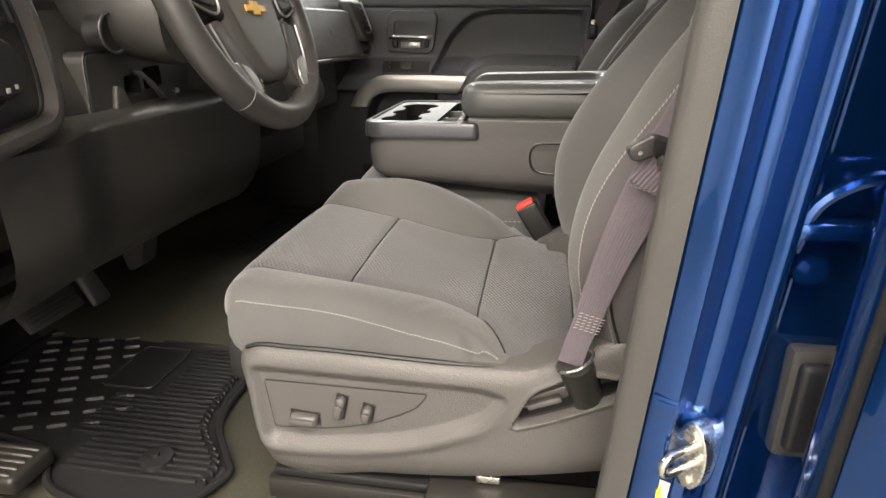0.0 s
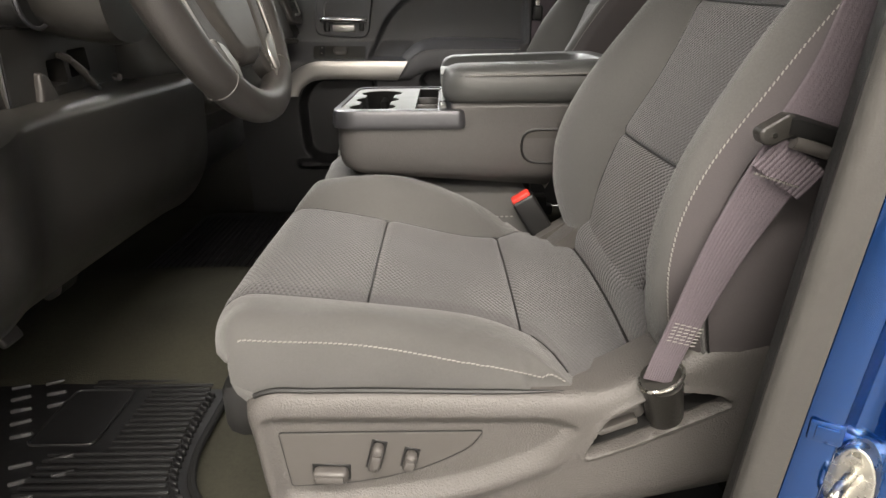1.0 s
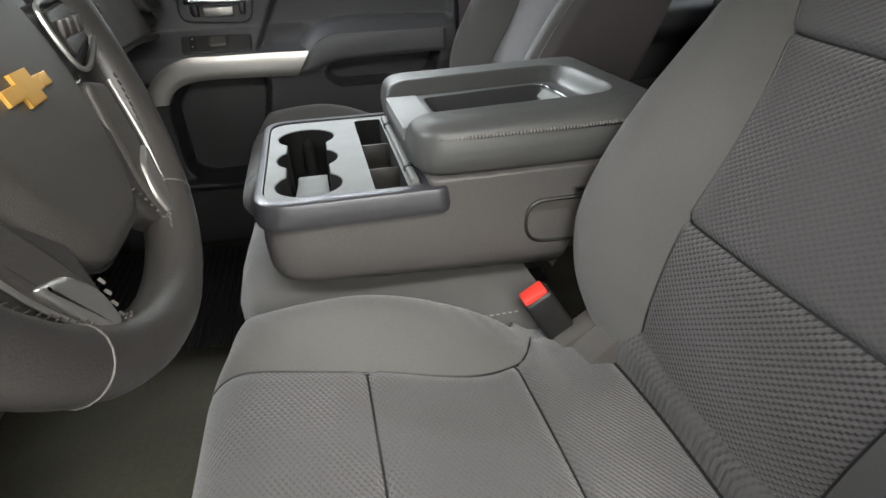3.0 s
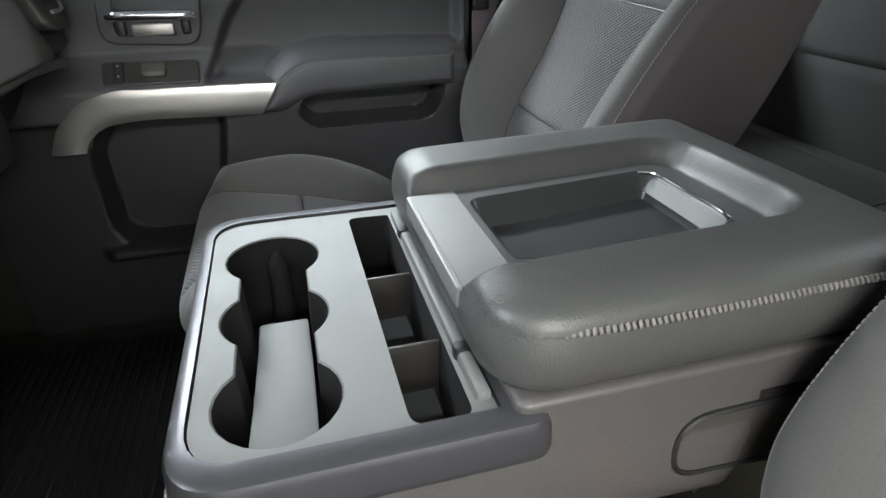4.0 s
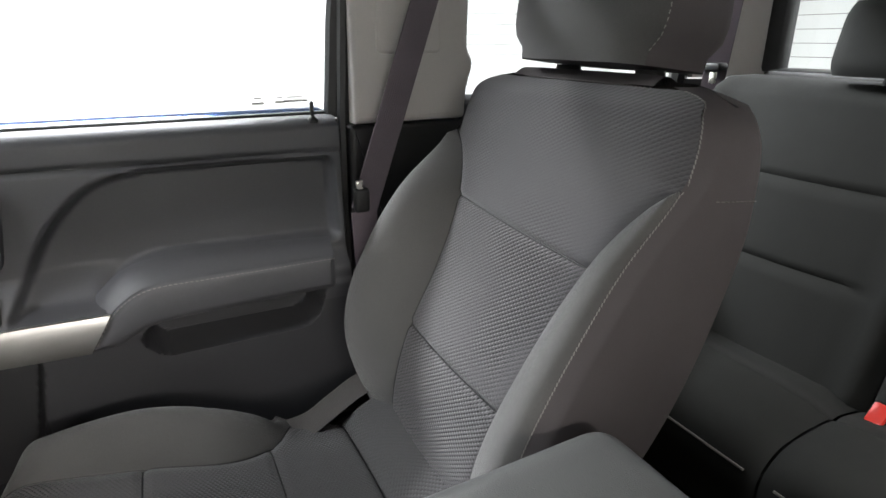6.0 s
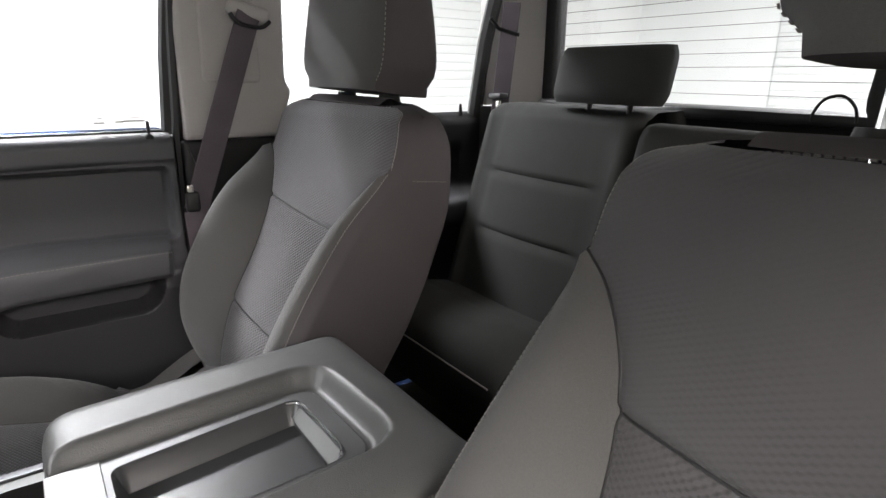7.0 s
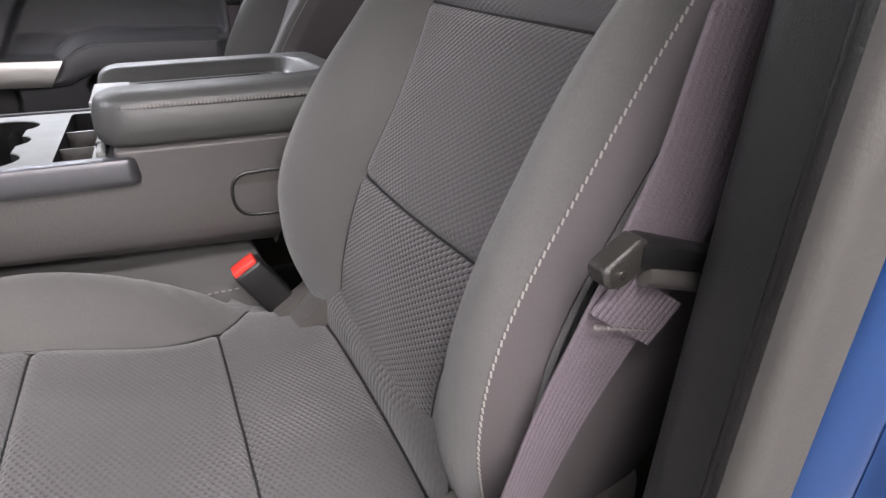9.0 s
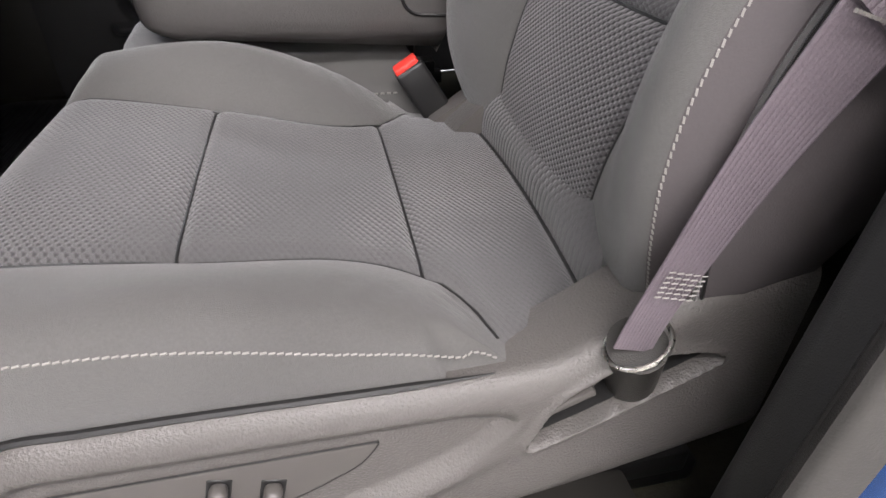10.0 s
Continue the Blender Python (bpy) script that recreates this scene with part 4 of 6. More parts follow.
# belt line roll
face += .006 * np.exp(-((gz - .748 + .012 * (gx - .2)) / .004) ** 2)
face += .016 * np.clip((gz - .785) / .017, 0, 1) ** 2
pocket = rounded([(-.512, .43), (-.468, .494), (-.30, .498), (-.275, .485), (-.318, .27), (-.35, .245), (-.46, .245), (-.505, .27)], [.03, .03, .01, .02, .03, .02, .03, .03], 5)
face += .060 * step(shape_distance(gx, gz, pocket), .018)
pull = rounded([(-.142, .488), (-.11, .522), (.146, .522), (.126, .459), (-.108, .457)], [.02, .02, .01, .03, .02], 5)
face += .075 * step(shape_distance(gx, gz, pull), .010)
face -= .020 * step(np.abs(gz - .235) - .012, .014) * step(np.abs(gx + .41) - .12, .03)
rows = [[(gx[i, k], face[i, k], gz[i, k]) for k in range(NZ)] for i in range(NX)]
for r in rows:
    r.append((r[-1][0], .83, .806))
ix = int(np.searchsorted(gx[:, 0], -.286))
kz = int(np.searchsorted(gz[0, :], .4985))
part("door_panel", Geo().grid([r[kz:] for r in rows]), DOOR, door, "moulded dark grey plastic panel", 50)
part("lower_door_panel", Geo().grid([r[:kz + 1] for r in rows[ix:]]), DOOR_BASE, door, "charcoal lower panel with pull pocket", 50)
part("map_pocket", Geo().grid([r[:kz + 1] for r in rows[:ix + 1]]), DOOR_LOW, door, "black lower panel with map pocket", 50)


def D(a, b, d):
    return (a, d, b)


arm = rounded([(-.207, .496), (-.168, .557), (-.118, .586), (-.03, .588), (.163, .586), (.163, .527), (-.10, .523), (-.135, .515), (-.168, .496)], [.004, .03, .05, .05, .006, .008, .03, .02, .006], 5)
part("armrest", Geo().slab(arm, D, .80, .711, .012, filled=True), DOOR, door, "padded armrest with stitched edge", 50)
front = spline([(-.192, .717, .520), (-.166, .717, .555), (-.118, .7165, .582), (-.03, .7165, .5845), (.06, .7165, .584), (.162, .7165, .582)], 6)
behind = spline([(-.205, .762, .545), (-.180, .762, .575), (-.135, .762, .605), (-.05, .762, .614), (.06, .762, .611), (.166, .762, .604)], 6)
top = [[tuple(Vector(p).lerp(Vector(q), k / 5) + Vector((0, 0, .006 * math.sin(math.pi * k / 5)))) for k in range(6)] for p, q in zip(front, behind)]
part("armrest_top", Geo().grid(top), DOOR, door, "soft sloping top of the armrest", 50)
path = spline([(-.196, .7135, .505), (-.166, .7135, .551), (-.118, .7135, .578), (-.03, .7135, .580), (.06, .7135, .580), (.164, .7135, .580)], 8)
part("stitching", stitches(path, [(0, -1, .4)] * len(path), .0045, .0028, .0014, .0008), DARK_THREAD, door)
lower = spline([(-.205, .7105, .495), (-.283, .7105, .497), (-.387, .7105, .500), (-.44, .7105, .497), (-.470, .7105, .490), (-.495, .7105, .472), (-.507, .7105, .450)], 6)
upper = spline([(-.172, .7105, .549), (-.28, .7105, .551), (-.38, .7105, .551), (-.444, .7105, .551), (-.500, .7105, .533), (-.540, .7105, .497), (-.562, .7105, .450)], 6)
rows = []
for a, b in zip(lower, upper):
    a, b = Vector(a), Vector(b)
    rows.append([tuple(a + Vector((0, .04, 0)))] + [tuple(a.lerp(b, k / 8) + Vector((0, .004 * (abs(k - 4) / 4) ** 3 - .001, 0))) for k in range(9)] + [tuple(b + Vector((0, .04, 0)))])
part("trim_strip", Geo().grid(rows), SILVER, door, "satin silver trim strip", 45)
bez = rounded([(-.450, .622), (-.436, .748), (-.270, .744), (-.290, .613)], .030, 6)
hole = rounded([(-.424, .634), (-.414, .716), (-.312, .712), (-.322, .630)], .014, 5)
g = Geo().plate(inset(bez, .006), [hole], D, .752)
g.grid([[D(a, b, d) for a, b in q] for q, d in ((bez, .77), (bez, .757), (inset(bez, .002), .753), (inset(bez, .006), .752))], wrap=True)
g.wall(hole, D, .752, .785)
part("handle_bezel", g, DOOR, door, "grey handle surround", 40)
part("handle_recess", Geo().slab(hole, D, .80, .786, .001), DASH, door)
part("handle_bar", Geo().tube(spline([(-.427, .752, .664), (-.41, .744, .666), (-.36, .7425, .666), (-.31, .744, .665), (-.296, .752, .664)], 5), [.0075] * 21, 12, flat=1.2), CHROME, door, "chrome pull handle")
part("handle_plate", Geo().box((-.362, .756, .642), (.066, .01, .020), .003), SILVER, door, "silver lower handle plate")
for a in (-.412, -.309):
    part("handle_mount", Geo().box((a, .756, .648), (.016, .018, .030), .005), BLACK, door)
sp = lambda a, b, d: (a, .722 + (b - .555) * .78 + d * -.6, b + d * .78)
part("switch_plate", Geo().slab(rounded([(-.455, .558), (-.455, .592), (-.300, .590), (-.30, .556)], .006), sp, -.004, .003, .002), DASH, door, "dark switch plate")
part("lock_switch", Geo().slab(rounded([(-.437, .562), (-.437, .590), (-.421, .590), (-.421, .562)], .003), sp, .0, .0065, .002), BLACK, door, "door lock rocker")
for b in (.568, .583):
    part("switch_mark", Geo().slab([(-.431, b - .0015), (-.431, b + .0015), (-.427, b + .0015), (-.427, b - .0015)], sp, .006, .0069, .0001), THREAD, door)
part("window_switch", Geo().slab(rounded([(-.395, .566), (-.395, .588), (-.352, .588), (-.352, .566)], .010), sp, .0, .009, .006), DASH_GREY, door, "window rocker switch")
pin = Geo().tube([(.158, .776, .795), (.158, .776, .799), (.158, .776, .803), (.158, .776, .806), (.158, .776, .826), (.158, .776, .829)], [.009, .009, .006, .003, .0034, .002], 10)
part("lock_pin", pin, BLACK, door, "black lock pin")
# door skin and frame outside
part("door_skin", Geo().box((-.30, .875, .38), (1.02, .05, .86), .02), PAINT, door, "blue painted outer skin")
part("door_edge", Geo().box((.197, .835, .45), (.006, .13, .70), .002), BLACK, door)
part("window_frame", Geo().tube([(.203, .815, .80), (.212, .80, .95), (.232, .765, 1.16)], .016, 8).tube([(.232, .765, 1.16), (-.3, .75, 1.19), (-.55, .745, 1.10), (-.78, .77, .86)], .016, 8), BLACK, door, "black window frame")
part("sill_seal", Geo().box((-.28, .818, .803), (.95, .016, .012), .004), RUBBER, door)
gl = part("door_glass", Geo().add([(.205, .812, .80), (-.80, .812, .80), (-.60, .755, 1.16), (.235, .768, 1.16)], [(0, 1, 2, 3)]), GLASS, door, "clear side window")
gl.visible_shadow = False
g = Geo()
for i, (a, w) in enumerate(((.060, .02), (.095, .016), (.12, .04))):
    g.box((a + .02, .8085, .826 + .001 * i), (w, .0008, .004), 0)
    g.box((a + .02, .8085, .834), (w * .7, .0008, .003), 0)
part("glass_marking", g, TRIM_LIGHT, door)

# ---------- cab setting ----------
floor = thing("cab_floor", "olive-grey carpeted cab floor", "floor", (0, 0, 0), kind="structure")
g = Geo()
rows = []
for i in range(60):
    x = -1.17 + 2.37 * i / 59
    row = []
    for j in range(50):
        y = -.78 + 1.56 * j / 49
        z = .070 + .075 * math.exp(-(y / .22) ** 4)
        z += .42 * smooth(-.96, -1.22, x) + .004 * math.sin(9 * x + 5 * y)
        z += .03 * smooth(-.70, -.77, y)
        row.append((x, y, z))
    rows.append(row)
tagged(part("floor", g.grid(rows), CARPET, None, "olive-grey cut-pile carpet", 60), "olive-grey cut-pile carpet over the cab floor", "carpet", kind="structure")
bpy.data.objects.remove(floor)
walls = Geo().box((-1.17, 0, .45), (.04, 1.64, .9), .01)
tagged(part("wall_front", walls, BLACK), "black firewall under the dashboard", "firewall", kind="structure")
g = Geo().box((.25, 0, 1.225), (1.95, 1.52, .03), .012)
tagged(part("ceiling", g, HEADLINER), "pale cloth headliner", "ceiling", kind="structure")
tagged(part("roof", Geo().box((.25, 0, 1.262), (2.0, 1.60, .03), .014), PAINT), "blue painted steel roof", "roof", kind="structure")
# windscreen and its pillars
ws = thing("windscreen", "sloping clear windscreen", "windscreen", (-.9, 0, .8), kind="structure")
gl = part("glass", Geo().add([(-1.35, -.72, .84), (-1.35, .72, .84), (-.62, .64, 1.215), (-.62, -.64, 1.215)], [(0, 1, 2, 3)]), GLASS, ws)
gl.visible_shadow = False
for s in (-1, 1):
    part("pillar_trim", Geo().tube([(-1.33, s * .75, .80), (-.95, s * .71, 1.03), (-.60, s * .67, 1.215)], .035, 10), TRIM_LIGHT, ws, "pale pillar cover")
tagged(part("hood", Geo().box((-1.95, 0, .70), (1.2, 1.6, .10), .04), PAINT), "blue painted bonnet", "bonnet", kind="structure")

for s in (-1, 1):
    tagged(part("kick_panel", Geo().box((-.93, s * .80, .42), (.50, .05, .86), .012), DASH), "black plastic panel beside the footwell", "side panel", kind="structure")

# passenger side pillar between the doors
pil = thing("pillar_passenger_side", "pillar cover, pale above and black below", "pillar", (.31, .78, .1), kind="structure")


def Y(a, b, d):
    return (a, d, b)


up = rounded([(.222, .790), (.428, .790), (.430, .835), (.445, .885), (.432, .905), (.437, 1.07), (.42, 1.215), (.235, 1.215), (.222, 1.0)], [.004, .01, .02, .01, .02, .02, 0, 0, .02], 4)
part("upper_trim", Geo().slab(up, Y, .83, .752, .012), TRIM_LIGHT, pil, "pale grey upper trim", 45)
part("trim_step", Geo().slab(rounded([(.262, .90), (.378, .90), (.372, 1.19), (.268, 1.19)], .012), Y, .77, .7475, .006), TRIM_LIGHT, pil, "raised belt guide panel")
part("lower_trim", Geo().slab(rounded([(.212, .08), (.430, .08), (.426, .788), (.214, .788)], .006), Y, .83, .756, .01), BLACK, pil, "black lower trim", 45)
part("door_seal", Geo().tube([(.208, .800, .09), (.210, .797, .60), (.214, .792, .80), (.222, .776, 1.0), (.235, .75, 1.2)], .011, 8), RUBBER, pil, "black rubber door seal")
# rear passenger side
rp = thing("rear_door_passenger_side", "closed dark rear door under a clear window", "car door", (.7, .80, .1))
rows = []
for i in range(40):
    x = .432 + .56 * i / 39
    row = []
    for k in range(50):
        z = .08 + .738 * k / 49
        y = .780 - .05 * step(np.array(abs(z - .56) - .05), .05) + .03 * step(np.array(abs(z - .68) - .05), .04) * (abs(x - .72) < .2)
        y = float(y) + .014 * max((z - .80) / .018, 0) ** 2
        row.append((x, y, z))
    row.append((x, .84, .822))
    rows.append(row)
part("door_panel", Geo().grid(rows), DOOR_LOW, rp, "black moulded panel", 50)
part("door_skin", Geo().box((.71, .875, .38), (.58, .05, .86), .02), PAINT, rp, "blue painted outer skin")
part("lock_pin", Geo().tube([(.93, .79, .815), (.93, .79, .845)], [.006, .0035], 8), BLACK, rp)
gl = part("door_glass", Geo().add([(.425, .815, .81), (.995, .815, .81), (1.02, .765, 1.2), (.42, .765, 1.2)], [(0, 1, 2, 3)]), GLASS, rp, "clear rear side window")
gl.visible_shadow = False
part("window_frame", Geo().tube([(.985, .80, .81), (1.0, .78, 1.0), (1.035, .755, 1.2)], .020, 8), BLACK, rp)

cp = thing("rear_pillar_passenger_side", "rear corner pillar, pale above and black below", "pillar", (1.1, .75, .1), kind="structure")
g = Geo().grid([[(x, y, z) for z in np.linspace(.842, 1.215, 8)] for x, y in ((1.0, .80), (1.005, .772), (1.04, .762), (1.10, .75), (1.17, .738), (1.20, .73))])
part("upper_trim", g, TRIM_LIGHT, cp, "pale grey upper trim", 60)
g = Geo().grid([[(x, y, z) for z in np.linspace(.08, .840, 8)] for x, y in ((.985, .82), (.99, .77), (1.03, .745), (1.12, .69), (1.18, .60))])
part("lower_trim", g, BLACK, cp, "black lower trim", 60)
cd = thing("rear_pillar_driver_side", "rear corner pillar, pale above and black below", "pillar", (1.1, -.75, .1), kind="structure")
g = Geo().grid([[(x, y, z) for z in np.linspace(.842, 1.215, 8)] for x, y in ((1.0, -.80), (1.005, -.765), (1.04, -.75), (1.12, -.70), (1.18, -.62), (1.20, -.60))])
part("upper_trim", g, TRIM_LIGHT, cd, "pale grey upper trim", 60)
g = Geo().grid([[(x, y, z) for z in np.linspace(.08, .840, 8)] for x, y in ((.985, -.82), (.99, -.77), (1.03, -.745), (1.12, -.69), (1.18, -.60))])
part("lower_trim", g, BLACK, cd, "black lower trim", 60)
# rear wall with the back window
rear = thing("wall_rear", "cab rear wall with a wide back window", "wall", (1.2, 0, .1), kind="structure")
part("lower_wall", Geo().box((1.215, 0, .46), (.05, 1.5, .80), .01), BLACK, rear, "black rear trim")
part("shelf", Geo().box((1.14, 0, .850), (.13, 1.30, .024), .008), BLACK, rear, "black parcel ledge")
part("upper_wall", Geo().box((1.215, 0, 1.20), (.05, 1.4, .05), .01), BLACK, rear)
for s in (-1, 1):
    part("window_jamb", Geo().box((1.205, s * .725, 1.03), (.05, .05, .36), .012), RUBBER, rear)
gl = part("back_glass", Geo().add([(1.20, -.71, .86), (1.20, .71, .86), (1.19, .70, 1.19), (1.19, -.70, 1.19)], [(0, 1, 2, 3)]), GLASS, rear, "clear back window with fine heater lines")
gl.visible_shadow = False
for k in range(11):
    part("heater_line", Geo().box((1.193, 0, .885 + .028 * k), (.0008, 1.36, .0011), 0), BEZEL_FLAT, rear)
# rear driver side, closed off behind the driver seat
part("rear_side_trim", Geo().box((.70, -.80, .45), (.58, .05, .76), .02), DOOR_LOW, None)
tagged(bpy.data.objects["rear_side_trim"], "black moulded rear side trim", "side trim", kind="structure")
# ---------- driver side pillar and door opening ----------
bp = thing("pillar_driver_side", "blue painted door pillar with grey weatherstrip", "pillar", (.22, -.74, .1), kind="structure")


def lean(z):
    return .068 * (z - .45)


def post(profile, z0, z1, n=14):
    """An upright strip whose plan is given; it leans back as it rises."""
    rows = []
    for k in range(n):
        z = z0 + (z1 - z0) * k / (n - 1)
        tuck = .10 * max(z - .82, 0)
        rows.append([(x + lean(z), y + tuck, z) for x, y in profile])
    return Geo().grid(rows)


part("inner_trim", post([(.400, -.690), (.300, -.684), (.245, -.688), (.205, -.694), (.182, -.702), (.174, -.709), (.1715, -.718), (.170, -.742)], .08, .7138), PILLAR, bp, "dark grey lower pillar cover", 60)
part("upper_trim", post([(.400, -.690), (.300, -.686), (.245, -.689), (.205, -.695), (.183, -.703), (.175, -.710), (.1725, -.718), (.171, -.740)], .714, 1.215), TRIM_LIGHT, bp, "pale grey upper pillar cover", 60)
part("seal_lip", post([(.171, -.7395), (.165, -.741), (.1625, -.744), (.1635, -.747), (.1605, -.749), (.1605, -.751)], .06, 1.215), DASH, bp, "dark ribbed seal lip", 60)
part("seal_fold", post([(.160, -.7495), (.155, -.750), (.149, -.753), (.147, -.758)], .06, 1.215), DASH, bp, "dark inner side of the seal", 60)
part("weatherstrip", post([(.147, -.758), (.1475, -.761), (.149, -.765), (.156, -.768), (.164, -.769), (.170, -.7715)], .06, 1.215), SEAL, bp, "grey rubber weatherstrip", 50)
steel = spline([(x, y, 0) for x, y in ((.168, -.764), (.172, -.772), (.180, -.779), (.187, -.783), (.1905, -.782), (.194, -.777), (.199, -.7715), (.206, -.769), (.213, -.770), (.218, -.775), (.2215, -.784), (.226, -.7905),
                                        (.2315, -.792), (.2365, -.788), (.2395, -.778), (.243, -.767), (.250, -.759), (.262, -.756), (.300, -.755), (.340, -.754))], 3)
part("pillar_steel", post([p[:2] for p in steel], .02, 1.22), PAINT, bp, "blue painted steel pillar with pressed ribs", 70)
part("sill_panel", Geo().box((-.35, -.745, .045), (1.35, .09, .05), .015), BLACK, bp, "black sill tread")
st = thing("door_striker", "zinc-plated door striker bolted to the pillar", "striker", (.203, -.780, .371))
SB, SN = Vector((.203, -.782, .371)), Vector((-.80, -.60, 0))
SS = Vector((.60, -.80, 0))
oval = [(.0155 * math.cos(t), .031 * math.sin(t)) for t in np.linspace(0, 2 * math.pi, 32, endpoint=False)]
part("striker_plate", Geo().slab(oval, lambda a, b, d: tuple(SB + SS * a + Vector((0, 0, b)) + SN * d), -.014, .003, .002), STEEL, st, "oval steel plate")
bar = [SB + SN * d + Vector((0, 0, h)) for d, h in ((.0, .0085), (.012, .0085), (.022, .0085), (.029, .006), (.0315, 0), (.029, -.006), (.022, -.0085), (.012, -.0085), (.0, -.0085))]
part("striker_loop", Geo().tube(spline([tuple(p) for p in bar], 4), .0036, 10), STEEL, st, "bent steel loop")
for z in (-.0215, .0215):
    part("bolt", Geo().tube([tuple(SB + SN * .002 + Vector((0, 0, z))), tuple(SB + SN * .0065 + Vector((0, 0, z)))], .0058, 6), STEEL, st)
lb = thing("warning_label", "small yellow and white label on the pillar", "label", (.188, -.784, .335))
part("label_face", Geo().add([(.176, -.7795, .345), (.190, -.7865, .345), (.187, -.7855, .300), (.173, -.7785, .300)], [(0, 1, 2, 3)]), TRIM_LIGHT, lb)
part("label_mark", Geo().add([(.1765, -.7806, .316), (.1865, -.7858, .316), (.183, -.7842, .341)], [(0, 1, 2)]), YELLOW, lb)
hg = part("hinge", Geo().box((.276, -.772, .563), (.062, .022, .014), .005).tube(spline([(.246, -.776, .548), (.255, -.776, .580), (.28, -.776, .598), (.31, -.776, .602)], 5), .005, 8), PAINT, bp, "blue painted hinge bracket")
part("bolt", Geo().tube([(.262, -.762, .532), (.262, -.774, .532)], .012, 8).tube([(.262, -.774, .532), (.262, -.780, .532)], .007, 6), PAINT, hg)
part("bolt", Geo().tube([(.300, -.762, .590), (.300, -.776, .590)], .011, 8), PAINT, hg)
bn = thing("rubber_bump_stop", "black rubber bump stop in the door gap", "bump stop", (.275, -.775, .42))
part("pad", Geo().box((.286, -.768, .418), (.030, .022, .080), .006, 3), RUBBER, bn)
part("pad_rim", Geo().box((.286, -.762, .418), (.042, .018, .098), .006, 2), SEAL, bn)
plug = thing("body_plug", "small blue square clip on the pillar", "clip", (.185, -.787, .45))
clip_m = Matrix.Rotation(radians(-28), 4, "Z")
part("clip", Geo().box((.179, -.7785, .413), (.021, .005, .018), .002, 2, clip_m), PAINT, plug)
part("clip_face", Geo().box((.1782, -.7812, .413), (.014, .002, .011), .001, 2, clip_m), PAINT, plug)
rd = thing("rear_door_driver_side", "blue painted rear door standing open", "car door", (.33, -1.0, .1))
rows = []
for k in range(10):
    z = .02 + 1.0 * k / 9
    rows.append([(x + lean(z) * .4, y, z) for x, y in ((.300, -.800), (.268, -.826), (.256, -.836), (.252, -.848), (.256, -.862), (.280, -.90), (.335, -.985), (.445, -1.16), (.60, -1.40), (.63, -1.40), (.62, -1.37), (.49, -1.15), (.40, -1.0), (.345, -.82))])
part("door_shell", Geo().grid([[(.2625 + lean(r[5][2]) * .4, -.8645, r[5][2])] + r[5:] for r in rows]), PAINT, rd, "blue painted shell", 50)
part("door_edge_flange", Geo().grid([[r[0], r[1], r[2], r[3], (r[4][0] + .001, r[4][1] + .002, r[4][2])] for r in rows]), PAINT, rd, "blue folded door edge", 50)
part("edge_gap", Geo().grid([[(r[4][0] + .002, r[4][1] + .004, r[4][2]), (r[4][0] + .006, r[4][1] - .001, r[4][2]), (r[4][0] + .006, r[4][1] - .004, r[4][2])] for r in rows]), BLACK, rd, "dark hem gap", 50)

# ---------- driver belt ----------
belt = thing("driver_seat_belt", "mauve-grey seat belt hanging beside the driver seat", "seat belt", (.12, -.66, .36))
pts = spline([(.112, -.660, .372), (.117, -.661, .395), (.126, -.664, .430), (.143, -.673, .500), (.163, -.682, .560), (.174, -.685, .585)], 6)
n = len(pts)
part("lap_webbing", Geo().strap(pts, [(1, -.1, -.30)] * n, [.025 + .017 * smooth(8, n - 2, i) for i in range(n)], .0022), BELT, belt, "ribbed mauve-grey webbing")
pts = spline([(.178, -.685, .592), (.198, -.685, .637), (.215, -.686, .704), (.246, -.688, .79), (.281, -.690, .90), (.335, -.693, 1.06)], 6)
n = len(pts)
part("shoulder_webbing", Geo().strap(pts, [(1, -.1, -.28)] * n, .048, .0022), BELT, belt, "ribbed mauve-grey webbing")
tie = Geo()
for k in range(6):
    z = .414 + .0032 * k
    a = .1235 + .30 * (z - .412)
    for q in range(5):
        u, v = -.012 + .0052 * q, -.012 + .0052 * q + .0036
        tie.tube([(a + u, -.6665, z - .28 * u), (a + v, -.6670, z - .28 * v + .001)], .0006, 4)
part("bar_tack", tie, THREAD, belt, "pale bar-tack stitching")
pts = line((.1645, -.6855, .5605), (.179, -.6885, .5815), 6)
part("folded_hem", Geo().strap(pts, [(1, -.1, -.34)] * 6, .044, .004), BELT, belt, "folded webbing hem")
hem = line((.1465, -.6880, .5680), (.1835, -.6890, .5565), 12)
part("hem_stitching", stitches(hem, [(0, -1, 0)] * 12, .003, .001, .0016, .0006), DARK_THREAD, belt)
g = Geo()
g.loft([[(x, -.694 + dy, z + dz) for dy, dz in ((.012, -h), (.002, -h - .001), (-.001, -h + .002), (-.002, h - .003), (.001, h), (.012, h))] for x, z, h in
        ((.161, .603, .0075), (.166, .6025, .0078), (.185, .5975, .0070), (.205, .592, .0062), (.214, .5895, .005))])
slider = part("latch_tongue", g, BLACK, belt, "black plastic latch tongue", 50)
ear = rounded([(.1405, .5995), (.1440, .5905), (.1520, .5885), (.1665, .5965), (.1650, .6095), (.1600, .6115)], [.004, .004, .005, .003, .003, .003], 4)
part("tongue_end", Geo().slab(ear, lambda a, b, d: (a, -.690 - d, b), -.006, .0050, .0022, filled=True), DASH, slider, "angled black end plate")
part("tongue_rivet", Geo().tube([(.1515, -.694, .5965), (.1515, -.6958, .5965)], .0020, 10), STEEL, slider)
